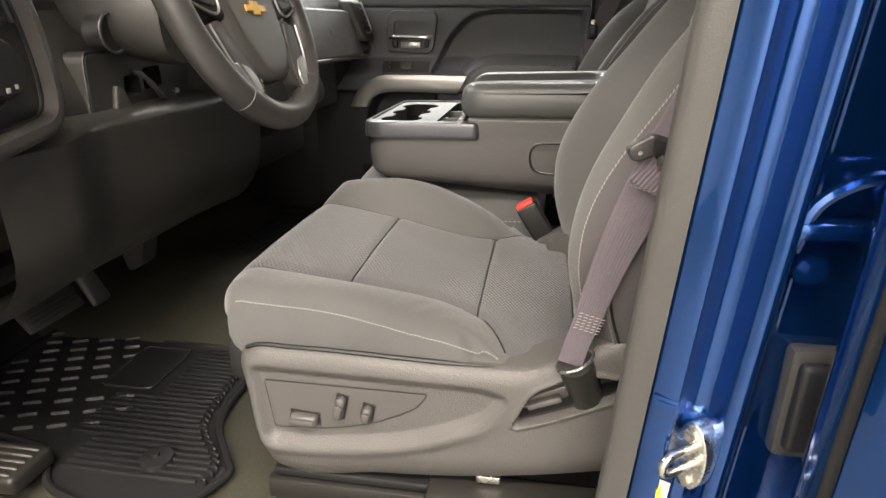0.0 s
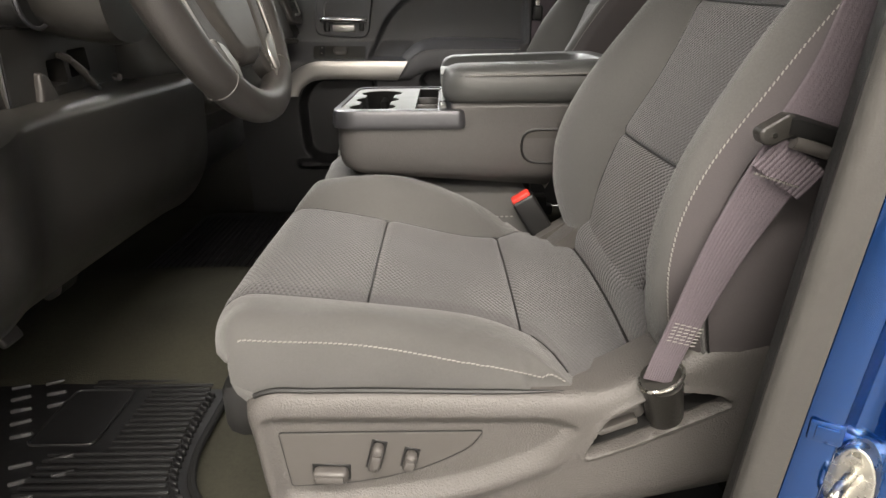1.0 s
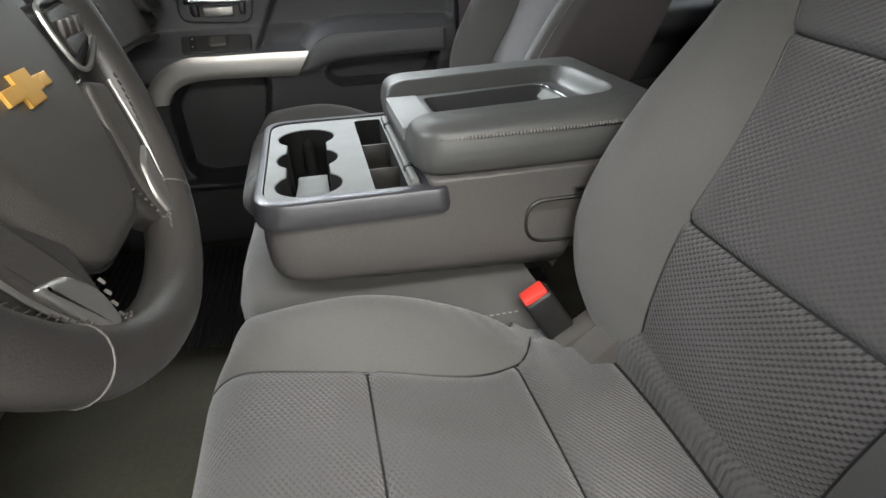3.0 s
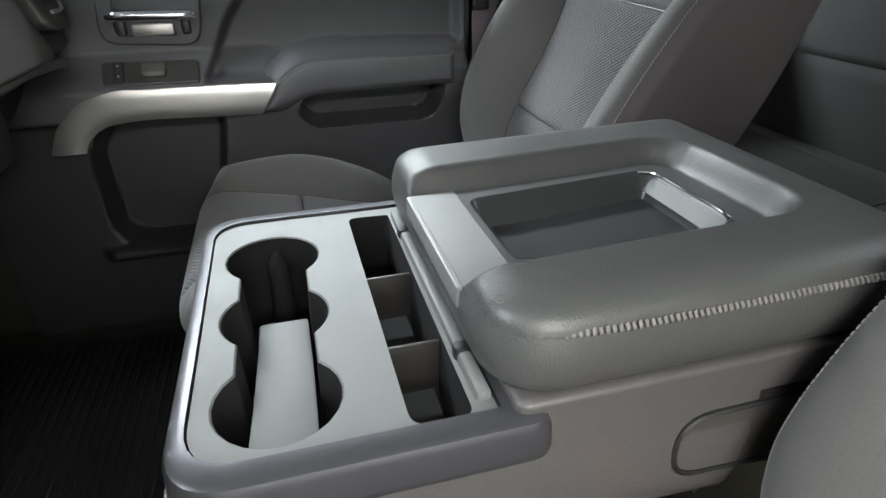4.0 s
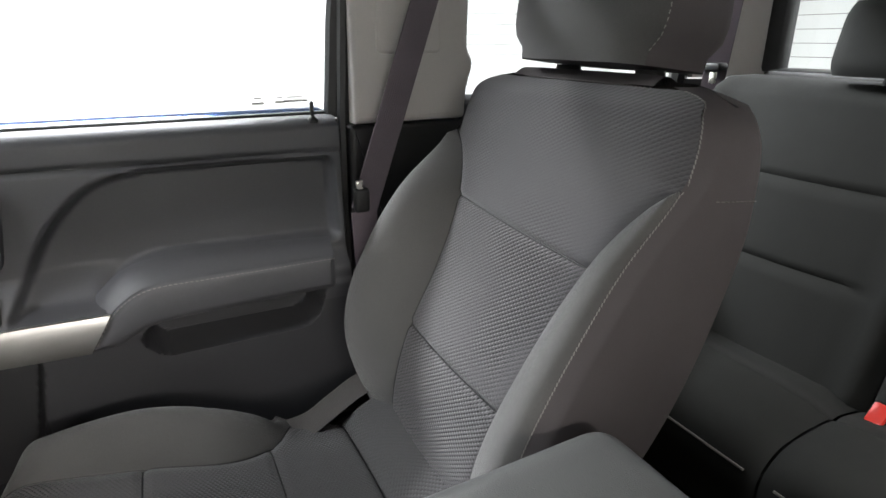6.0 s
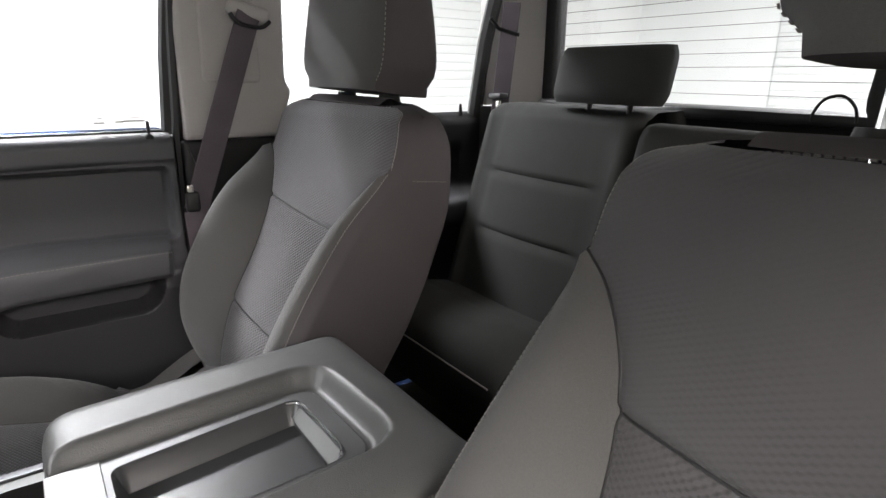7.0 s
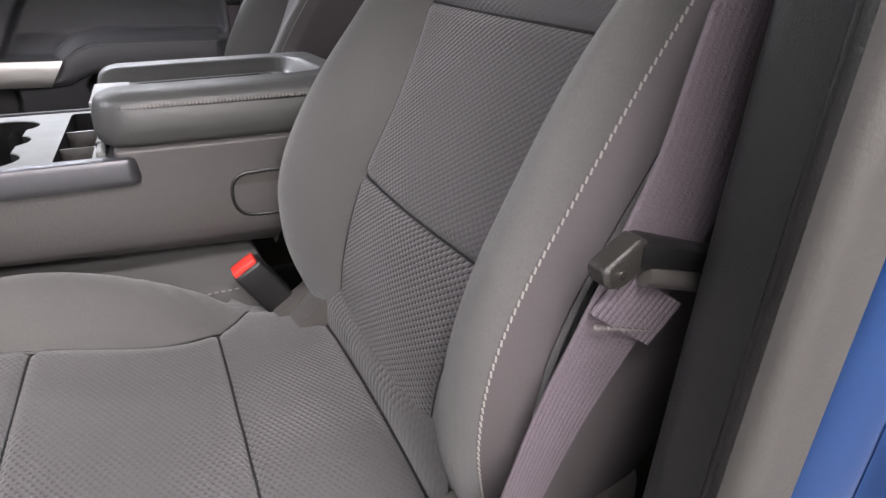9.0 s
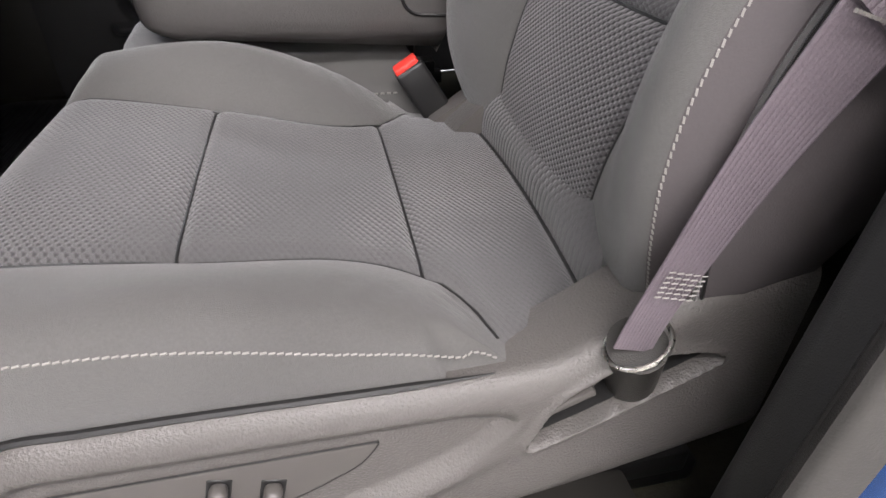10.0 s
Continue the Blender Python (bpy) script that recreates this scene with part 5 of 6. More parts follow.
part("tongue_roller", Geo().tube([(.167, -.692, .5915), (.208, -.692, .5785)], .0050, 10), BEZEL_FLAT, slider, "grey belt roller")
part("anchor_sleeve", Geo().tube([(.136, -.634, .312), (.127, -.645, .342), (.117, -.657, .372)], [.0175, .0178, .0185], 20), DASH, belt, "black anchor sleeve")
ring = [(.117 + .018 * math.cos(t), -.657 + .018 * math.sin(t), .3735 + .010 * math.cos(t)) for t in np.linspace(0, 2 * math.pi, 24, endpoint=False)]
part("anchor_ring", Geo().tube(ring, .0016, 8, closed=True), STEEL, belt, "bright steel ring")


def buckle(place, lean_deg, label):
    b = thing("seat_belt_buckle", label, "belt buckle", place, "belt buckles")
    m = Matrix.Rotation(radians(lean_deg), 4, "Y")
    x, y, z = place
    part("buckle_body", Geo().box((x, y, z), (.037, .028, .066), .005, 3, m), BLACK, b)
    tip = Vector((x, y, z)) + m @ Vector((-.001, 0, .033))
    part("release_button", Geo().box(tip, (.031, .022, .012), .003, 2, m), RED, b, "bright red push button")
    foot = Vector((x, y, z)) + m @ Vector((0, 0, -.03))
    part("stalk", Geo().tube([tuple(foot), tuple(foot + m @ Vector((.0, .0, -.04)))], .011, 10, flat=.6), BLACK, b)
    return b


buckle((.068, -.206, .377), -32, "black belt buckle with a red button beside the driver seat")

# ---------- passenger belt ----------
pb = thing("passenger_seat_belt", "mauve-grey seat belt hanging down the door pillar", "seat belt", (.28, .72, .7))
pts = line((.212, .700, .66), (.356, .728, 1.03), 14)
part("shoulder_webbing", Geo().strap(pts, [(1, .1, -.38)] * 14, .047, .0022), BELT, pb, "ribbed mauve-grey webbing")
pts = line((.212, .700, .66), (.225, .70, .30), 8)
part("lap_webbing", Geo().strap(pts, [(1, .1, 0)] * 8, .046, .0022), BELT, pb)
part("latch_tongue", Geo().box((.206, .692, .680), (.026, .016, .040), .006, 3), BLACK, pb, "black latch tongue")
part("tongue_plate", Geo().box((.203, .690, .705), (.012, .006, .016), .002), STEEL, pb)
part("belt_guide", Geo().box((.358, .738, 1.035), (.085, .024, .030), .010, 3, Matrix.Rotation(radians(12), 4, "Y")), TRIM_LIGHT, pb, "pale belt guide cover")
part("guide_loop", Geo().tube(spline([(.318, .722, 1.030), (.335, .722, 1.012), (.375, .722, 1.006), (.396, .722, 1.018)], 5), .004, 8), BLACK, pb)

# ---------- rear bench ----------


bench = thing("rear_bench", "dark grey cloth rear bench with low headrests", "rear seat", (.75, 0, .1))


def rear_back(y0, y1, hy, label):
    """One side of the rear back; hy: where its headrest stands."""
    yc, w = (y0 + y1) / 2, (y1 - y0) / 2
    rows = []
    for j in range(25):
        u = -1 + j / 12
        row = []
        for k in range(60):
            z = .40 + .455 * k / 59
            x = .775 + .30 * (z - .45) + .03 * max(abs(u) - .62, 0) * -1.4 - .018 * (1 - u * u)
            for sm in (.575, .706):
                if abs(u) < .74:
                    x += .007 * math.exp(-((z - sm) / .006) ** 2)
            x += .007 * math.exp(-((abs(u) - .74) / .03) ** 2)
            x += .03 * smooth(.83, .855, z) ** 2 + .02 * smooth(.93, 1, abs(u)) ** 2
            row.append((x, yc + u * w, z))
        row.append((row[-1][0] + .08, row[-1][1], .857))
        row.append((row[-1][0] + .04, row[-1][1], .80))
        rows.append(row)
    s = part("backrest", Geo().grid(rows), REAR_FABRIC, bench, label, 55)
    loops = []
    for k in range(11):
        t = k / 10
        sc = max(1 - abs(2 * t - 1) ** 6, 0) ** .34
        sc = max(sc, .72)
        loops.append([(.905 + .025 * t + .048 * sc * math.copysign(abs(math.cos(q)) ** .6, math.cos(q)), hy + .125 * (.85 + .15 * sc) * math.copysign(abs(math.sin(q)) ** .45, math.sin(q)), .868 + .108 * t)
                      for q in np.linspace(0, 2 * math.pi, 24, endpoint=False)])
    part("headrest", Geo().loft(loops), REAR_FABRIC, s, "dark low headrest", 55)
    for y in (-.05, .05):
        part("headrest_post", Geo().tube([(.915, hy + y, .85), (.92, hy + y, .88)], .006, 8), BLACK, s)
    return s


rear_back(.182, .62, .286, "dark grey cloth rear seat back with horizontal seams")
rear_back(-.62, -.182, -.286, "dark grey cloth rear seat back on the driver side")
part("backrest", Geo().box((.862, 0, .62), (.12, .358, .44), .03, 3, Matrix.Rotation(radians(16), 4, "Y")), REAR_FABRIC, bench, "narrow dark grey centre backrest")
for y0, y1, label in ((.189, .64, "dark grey rear seat cushion"), (-.187, .185, "dark grey rear centre cushion"), (-.64, -.191, "dark grey rear seat cushion on the driver side")):
    rows = []
    for j in range(17):
        u = -1 + j / 8
        row = []
        for k in range(40):
            x = .555 + .28 * k / 39
            z = .425 + .02 * math.sin(min((x - .555) / .25, 1) * math.pi) - .012 * abs(u) ** 8 - .045 * (1 - math.sqrt(max(1 - (1 - min((x - .555) / .05, 1)) ** 2, 0)))
            z -= .005 * math.exp(-((x - .70) / .006) ** 2)
            row.append((x, (y0 + y1) / 2 + u * (y1 - y0) / 2, z))
        row.insert(0, (.562, row[0][1], .33))
        row.insert(0, (.60, row[0][1], .24))
        rows.append(row)
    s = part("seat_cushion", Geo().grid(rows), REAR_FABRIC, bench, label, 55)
    p = [(.5555, y, .384) for y in np.linspace(y0 + .02, y1 - .02, 20)]
    part("piping", Geo().tube(p, .002, 6), DARK_THREAD, s, "pale seam along the front")
for y in (.441, .204):
    an = thing("child_seat_anchor", "bright steel anchor bar between the rear cushions", "anchor", (.785, y, .474), "child seat anchors")
    part("bar", Geo().tube([(.785, y - .014, .478), (.778, y - .010, .476), (.778, y + .010, .474), (.785, y + .014, .472)], .003, 8), STEEL, an)
for y in (.155, .110):
    buckle((.765, y, .425), -50, "black belt buckle with a red button on the rear seat")
rb = thing("rear_seat_belt", "dark seat belt hanging on the rear pillar", "seat belt", (1.0, .70, .85))
part("webbing", Geo().strap(line((1.0, .715, .80), (1.035, .715, 1.10), 8), [(.6, -.8, 0)] * 8, .045, .002), BELT, rb)
part("belt_guide", Geo().tube([(.98, .735, 1.06), (1.0, .725, 1.035), (1.04, .69, 1.02)], .005, 8), BLACK, rb)
part("latch_tongue", Geo().box((.995, .712, .868), (.03, .05, .016), .005), BLACK, rb)
part("tongue_plate", Geo().box((.993, .708, .845), (.008, .014, .024), .002), STEEL, rb)
lp = thing("seat_release_strap", "thin black strap loop on the rear seat", "strap", (1.0, -.08, .86))
part("loop", Geo().tube(spline([(1.0, -.118, .855), (1.0, -.112, .878), (1.0, -.092, .894), (1.0, -.068, .888), (1.0, -.055, .868), (1.0, -.053, .852)], 6), .0026, 8), BLACK, lp)
# ---------- dashboard ----------
dash = thing("dashboard", "dark plastic dashboard across the cab", "dashboard", (-.7, 0, .5))
prof = [(-.60, .43), (-.545, .455), (-.515, .50), (-.500, .56), (-.500, .60), (-.515, .64), (-.545, .70), (-.575, .77), (-.62, .81), (-.80, .83), (-1.15, .83)]
P = spline([(x, 0, z) for x, z in prof], 4)
rows = []
for j in range(40):
    y = -.755 + 1.51 * j / 39
    bulge = .035 * math.exp(-(y / .17) ** 4) + .012 * math.exp(-((y + .42) / .22) ** 4)
    back = (-.020 + .035 * smooth(.56, .72, y)) * smooth(.16, .24, y)
    dip = -.045 * smooth(-.52, -.47, y) * smooth(-.24, -.29, y)
    rows.append([(x + bulge * smooth(.42, .5, z) + back - .085 * smooth(.63, .59, z) * smooth(.16, .24, y) + dip * smooth(.66, .64, z), y, z + .05 * smooth(.16, .24, y) * smooth(.62, .45, z)) for x, _, z in P])
g = Geo().grid(rows)
for r in (rows[0], rows[-1]):
    g.add(r + [(-1.15, r[0][1], .43)], [tuple(range(len(r) + 1))])
part("dash_shell", g, DASH, dash, "", 50)
# knee panel on the driver side
knee = []
for j in range(26):
    y = -.765 + .60 * j / 25
    e = .05 * (abs(j - 12.5) / 12.5) ** 4
    o = .05 * smooth(-.55, -.70, y)
    knee.append([(-.60 + e, y, .375), (-.53 + e * .3, y, .385), (-.478 + o * .5, y, .42), (-.455 + o, y, .47), (-.448 + o, y, .54), (-.446 + o, y, .575), (-.456 + o, y, .592), (-.53, y, .600)])
part("knee_panel", Geo().grid([spline(r, 3) for r in knee]), DASH, dash, "dark curved knee panel", 50)
part("lower_cover", Geo().box((-.75, -.44, .41), (.36, .60, .03), .02), BLACK, dash)


def F(a, b, d):
    """Outline in y and z on the driver's side of the dashboard."""
    return (-.405 - .25 * (a + .65) + d - .10 * max(b - .60, 0), a, b)


# end panel with headlamp knob
endp = rounded([(-.80, .588), (-.80, .82), (-.690, .82), (-.657, .68), (-.668, .600)], [.02, .02, .03, .06, .045], 7)
inn = inset(endp, .016)
g = Geo().plate(inset(endp, .010), [inn], F, .010)
g.grid([[F(a, b, d) for a, b in q] for q, d in ((endp, -.04), (endp, -.004), (inset(endp, .002), .005), (inset(endp, .0055), .0095), (inset(endp, .010), .010))], wrap=True)
g.wall(inn, F, .010, -.008, False, .004)
bez = part("end_panel", g, DASH_GREY, dash, "satin grey frame of the switch panel", 60)
part("switch_panel", Geo().plate(inset(inn, .003), [], F, -.008), DASH, bez, "dark panel inside the frame", 40)
part("panel_edge", Geo().tube([F(a, b, -.005) for a, b in inset(inn, .004)], .0018, 6, closed=True), BLACK, bez)
KY, KZ = -.753, .664
part("headlamp_knob", Geo().tube([F(KY, KZ, -.010), F(KY, KZ, .012), F(KY, KZ, .016), F(KY, KZ, .0165)], [.027, .025, .022, .018], 28), BLACK, bez, "round headlamp knob")
for k in range(7):
    t = radians(140 - 40 * k)
    part("knob_mark", Geo().box(F(KY + .0175 * math.cos(t), KZ + .0175 * math.sin(t), .0168), (.0010, .0042, .0042), .0004), THREAD, bez)
part("knob_ring", Geo().tube([F(KY + .033 * math.cos(t), KZ + .033 * math.sin(t), -.007) for t in np.linspace(0, 2 * math.pi, 32, endpoint=False)], .0026, 8, closed=True), DASH_GREY, bez, "raised ring round the knob")
part("air_vent", Geo().slab(rounded([(-.728, .692), (-.734, .80), (-.708, .80), (-.696, .700)], .006), F, -.014, -.004, .003), BLACK, bez, "narrow black air vent")
part("vent_strip", Geo().tube([F(-.693, .700, -.004), F(-.702, .745, -.004), F(-.708, .80, -.004)], .0024, 8), SILVER_SCUFF, bez, "thin silver strip")
for k in range(6):
    part("vent_slat", Geo().box(F(-.718, .703 + .016 * k, -.003), (.006, .022, .0022), .0008), DASH, bez)
# brake release and column
def R(a, b, d):
    """Outline in y and z on the panel that holds the brake release."""
    return (-.505 - .12 * (a + .46) + d, a, b)


part("lower_panel", Geo().box((-.56, -.47, .645), (.04, .50, .17), .01), BLACK, dash, "black panel round the brake release")
rel = rounded([(-.535, .570), (-.525, .668), (-.262, .668), (-.262, .580)], [.006, .014, .016, .010], 4)
slot_a = rounded([(-.452, .606), (-.450, .634), (-.412, .636), (-.410, .608)], .004, 4)
slot_b = rounded([(-.402, .612), (-.400, .642), (-.352, .644), (-.350, .616)], .004, 4)
g = Geo().plate(inset(rel, .003), [slot_a, slot_b], R, .012)
g.grid([[R(a, b, d) for a, b in q] for q, d in ((rel, -.03), (rel, .009), (inset(rel, .003), .012))], wrap=True)
for q in (slot_a, slot_b):
    g.wall(q, R, .012, -.02, True, .003)
release = part("release_panel", g, DASH, dash, "dark panel with two recesses", 40)
part("release_lever", Geo().tube(spline([R(-.428, .640, .014), R(-.418, .632, .024), R(-.404, .616, .030), R(-.384, .602, .028), R(-.362, .597, .020)], 5), [.0050, .006, .007, .0075, .008] * 4 + [.007], 10, flat=.55), DASH_GREY, release, "curved grey parking brake lever")
part("lever_plate", Geo().slab(rounded([(-.490, .584), (-.478, .626), (-.462, .620), (-.446, .588)], .006), R, .008, .020, .005), DASH_GREY, release, "grey corner plate")
part("panel_shadow_gap", Geo().tube([R(a, b, .0105) for a, b in rel], .0014, 5, closed=True), BLACK, release)
col = Geo()
loops = []
for x, r in ((-.66, .075), (-.56, .072), (-.47, .066), (-.43, .060), (-.415, .052)):
    cz = .700 + .30 * (-.415 - x)
    loops.append([(x, -.415 + r * math.copysign(abs(math.cos(t)) ** .75, math.cos(t)), cz + r * .95 * math.copysign(abs(math.sin(t)) ** .75, math.sin(t))) for t in np.linspace(0, 2 * math.pi, 28, endpoint=False)])
col.loft(loops)
column = part("column_shroud", col, DASH, dash, "dark steering column cover", 50)
part("shroud_screw", Geo().tube([(-.436, -.428, .616), (-.430, -.430, .615)], .004, 8), CHROME, column)
part("column_stalk", Geo().tube([(-.49, -.48, .76), (-.47, -.56, .775), (-.46, -.61, .778)], [.008, .010, .013], 10), BLACK, column, "black control stalk")
part("trim_ring", Geo().tube([(-.474, -.478 + .024 * math.cos(t), .690 + .024 * math.sin(t)) for t in np.linspace(0, 2 * math.pi, 24, endpoint=False)], .0022, 8, closed=True), SILVER_SCUFF, dash, "thin bright ring")
part("round_gauge", Geo().tube([(-.50, -.478, .690), (-.478, -.478, .690)], .023, 20), BLACK, dash)
part("gauge_hood", Geo().box((-.56, -.415, .80), (.10, .36, .10), .03, 3), BLACK, dash)
part("gauge_needle", Geo().box((-.508, -.50, .775), (.002, .004, .03), .001), NEEDLE, dash)
# centre stack
stack = part("control_tower", Geo().box((-.50, .015, .655), (.07, .30, .27), .03, 4, Matrix.Rotation(radians(-18), 4, "Y")), DASH, dash, "dark centre stack")
for k, z in enumerate((.60, .63, .66, .69)):
    part("control_bar", Geo().box((-.464 - .31 * (z - .655), .0, z), (.006, .20, .011), .003), SILVER if k % 2 == 0 else DASH_GREY, stack)
part("climate_display", Geo().box((-.470 - .31 * .07, -.04, .725), (.004, .09, .022), .002), SCREEN_BLUE, stack, "blue lit climate display")
for y in (-.095, .11):
    part("control_knob", Geo().tube([(-.478, y, .71), (-.455, y, .705)], [.022, .019], 18), SILVER_SCUFF, stack, "round control knob")
part("lower_bin", Geo().box((-.56, .0, .47), (.14, .30, .10), .02), BLACK, stack)
# glove compartment and passenger end
def V(a, b, d):
    """Outline in y and z on the passenger's side of the dashboard."""
    return (-.520 + d - .36 * (b - .62) + .035 * smooth(.56, .72, a), a, b)


part("upper_lid", Geo().slab(rounded([(.205, .618), (.205, .745), (.655, .745), (.655, .618)], .012, 5), V, -.02, .012, .006, filled=True), DASH_GREY, dash, "grey upper glove compartment lid", 40)
part("lid_ledge", Geo().tube([V(a, .612, .012) for a in np.linspace(.205, .655, 12)], .0065, 10), DASH_GREY, dash, "rolled grey lower edge")
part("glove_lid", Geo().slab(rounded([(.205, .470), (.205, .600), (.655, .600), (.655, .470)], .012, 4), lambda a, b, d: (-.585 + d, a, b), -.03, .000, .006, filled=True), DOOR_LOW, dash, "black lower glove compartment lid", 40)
catch = part("lid_catch", Geo().slab(rounded([(.448, .622), (.448, .690), (.492, .690), (.492, .622)], .010, 5), V, .006, .015, .003), DASH, dash, "dark catch recess")
part("catch_lever", Geo().slab(rounded([(.450, .676), (.450, .694), (.490, .694), (.490, .676)], .005, 4), V, .012, .024, .004), DASH_GREY, catch, "grey catch lever")
part("catch_bar", Geo().tube([V(.466, .668, .017), V(.466, .650, .017)], .003, 8), SILVER, catch, "small silver catch bar")
part("glove_handle", Geo().tube([(-.583, .45, .575), (-.581, .47, .578), (-.583, .50, .575)], .003, 8), DASH_GREY, dash, "thin grey pull edge")
vent = part("side_vent", Geo().slab(rounded([(.668, .655), (.668, .775), (.745, .775), (.745, .655)], .018, 5), V, -.03, .022, .010), DASH_GREY, dash, "outer air vent housing")
part("vent_opening", Geo().slab(rounded([(.680, .690), (.680, .765), (.732, .765), (.732, .690)], .008, 5), V, .016, .0225, .001), BLACK, vent)
part("vent_trim", Geo().tube(spline([V(.738, .772, .022), V(.739, .73, .023), V(.736, .692, .023), V(.725, .682, .023), V(.690, .681, .023)], 5), .0032, 8), SILVER, vent, "thin silver vent trim")
for k in range(4):
    part("vent_slat", Geo().box(V(.706, .700 + .017 * k, .023), (.006, .05, .003), .001), DASH, vent)
part("vent_thumb", Geo().box(V(.706, .722, .027), (.008, .012, .012), .002), DASH_GREY, vent)
# ---------- steering wheel ----------
WC, WTILT, WR = Vector((-.334, -.404, .731)), 20, .160
wheel = thing("steering_wheel", "black leather steering wheel with silver spoke trim", "steering wheel", tuple(WC))
wm = Matrix.Translation(WC) @ Matrix.Rotation(radians(-WTILT), 4, "Y")  # local x towards the driver, y to the right, z up the wheel


def W(x, y, z):
    return tuple(wm @ Vector((x, y, z)))


def on_wheel(a, b, d):
    return W(d, a * .91, b * .91)


rim = [W(0, WR * math.cos(t), WR * math.sin(t)) for t in np.linspace(0, 2 * math.pi, 72, endpoint=False)]
part("rim", Geo().tube(rim, .0188, 16, closed=True), LEATHER_WHEEL, wheel, "smooth black leather rim", 60)
hub = rounded([(-.036, -.113), (-.066, -.075), (-.084, -.01), (-.070, .048), (.070, .048), (.084, -.01), (.066, -.075), (.036, -.113)], [.020, .04, .04, .03, .03, .04, .04, .020], 6)
part("hub", Geo().slab(hub, lambda a, b, d: W(d, a, b), -.035, .014, .018), DASH_GREY, wheel, "dark airbag cover", 50)
part("hub_gap", Geo().tube([W(-.002, a, b) for a, b in inset(hub, -.0008)], .0014, 6, closed=True), BLACK, wheel)
for s in (-1, 1):
    arm = rounded([(s * .06, .020), (s * .172, .026), (s * .174, -.014), (s * .06, -.040)], .012, 4)
    part("spoke", Geo().slab(arm, on_wheel, -.014, .008, .008), BLACK, wheel)
    foot = rounded([(s * .050, -.090), (s * .095, -.050), (s * .118, -.110), (s * .085, -.152), (s * .058, -.135)], [.006, .010, .02, .010, .02], 5)
    part("spoke", Geo().slab(foot, on_wheel, -.014, .006, .008), LEATHER_WHEEL, wheel)
    blade = rounded([(s * .092, -.030), (s * .120, -.038), (s * .108, -.082), (s * .089, -.117), (s * .083, -.133), (s * .064, -.130), (s * .059, -.106), (s * .072, -.072)], [.006, .006, .03, .012, .004, .004, .02, .02], 5)
    trim = part("spoke_trim", Geo().slab(blade, lambda a, b, d: W(d, a, b), -.004, .009, .006), DASH_GREY, wheel, "satin dark spoke")
    tip = rounded([(s * .078, -.090), (s * .102, -.082), (s * .088, -.114), (s * .080, -.130), (s * .067, -.127), (s * .064, -.108)], [.004, .006, .012, .004, .004, .012], 5)
    part("trim_tip", Geo().slab(tip, lambda a, b, d: W(d, a, b), .002, .0125, .004), SILVER, trim, "bright satin silver tip")
    part("trim_edge", Geo().tube(spline([W(.0095, s * a, b) for a, b in ((.121, -.038), (.109, -.082), (.090, -.117), (.084, -.132))], 5), .0015, 6), SILVER, trim, "thin silver edge")
    lip = [W(.0105, s * a * .91, b * .91) for a, b in ((.162, .024), (.130, .021), (.100, .020), (.092, .006), (.094, -.02), (.110, -.028), (.140, -.020), (.160, -.012))]
    part("pad_outline", Geo().tube(spline(lip, 5), .0018, 6), SILVER, wheel, "thin silver outline")
    pad = rounded([(s * .096, .014), (s * .150, .019), (s * .150, -.010), (s * .100, -.020)], .010, 4)
    p = part("button_pad", Geo().slab(pad, on_wheel, .004, .012, .003), DASH, wheel, "black button pad")
    for k in range(3):
        part("button", Geo().box(W(.0135, s * (.098 + .0135 * k), .001), (.004, .010, .012), .002), BEZEL_FLAT, p)
    ang = [radians(a) for a in (np.linspace(-68, -14, 40) if s > 0 else np.linspace(194, 248, 40))]
    inner = [W(.010, (WR - .0172) * math.cos(t), (WR - .0172) * math.sin(t)) for t in ang]
    part("rim_stitching", stitches(inner, [wm.to_3x3() @ Vector((.6, 0, 0)) for _ in inner], .0034, .0022, .0009, .0006, .0012), SEAL, wheel)
    turn_at = radians(-90 + s * 40)
    ring = [W(.0190 * math.cos(q), (WR + .0190 * math.sin(q)) * math.cos(turn_at), (WR + .0190 * math.sin(q)) * math.sin(turn_at)) for q in np.linspace(0, 2 * math.pi, 20, endpoint=False)]
    part("rim_joint", Geo().tube(ring, .0007, 6, closed=True), BEZEL, wheel)
edge = [W(.0075, p[0] * .91, p[1] * .91) for p in spline([(-.058, -.118, 0), (-.066, -.145, 0), (-.05, -.157, 0), (0, -.161, 0), (.05, -.157, 0), (.066, -.145, 0), (.058, -.118, 0), (.046, -.100, 0)], 6)]
part("rim_stitching", stitches(edge, [wm.to_3x3() @ Vector((.8, 0, .3)) for _ in edge], .0038, .0026, .0011, .0007, .0014), DARK_THREAD, wheel)
badge = [(-.026, -.004), (-.026, .004), (-.009, .004), (-.009, .009), (.011, .009), (.011, .004), (.028, .004), (.028, -.004), (.011, -.004), (.011, -.009), (-.009, -.009), (-.009, -.004)]
part("badge", Geo().slab(badge, lambda a, b, d: W(d, a, b - .018), .0125, .0165, .001), GOLD, wheel, "gold-coloured badge")

# ---------- driver footwell ----------
mat = thing("floor_mat", "black ribbed rubber floor mat with raised tread marks", "floor mat", (-.6, -.45, .09))
base = rounded([(-.350, -.572), (-.424, -.482), (-.440, -.42), (-.440, -.22), (-.94, -.20), (-.94, -.535), (-.764, -.551), (-.655, -.568), (-.600, -.64), (-.50, -.665), (-.385, -.65)], [.012, .03, .03, .03, .05, .04, .03, .03, .03, .03, .02], 5)


def on_floor(a, b, d):
    return (a, b, .080 + d + .42 * smooth(-.96, -1.22, a))


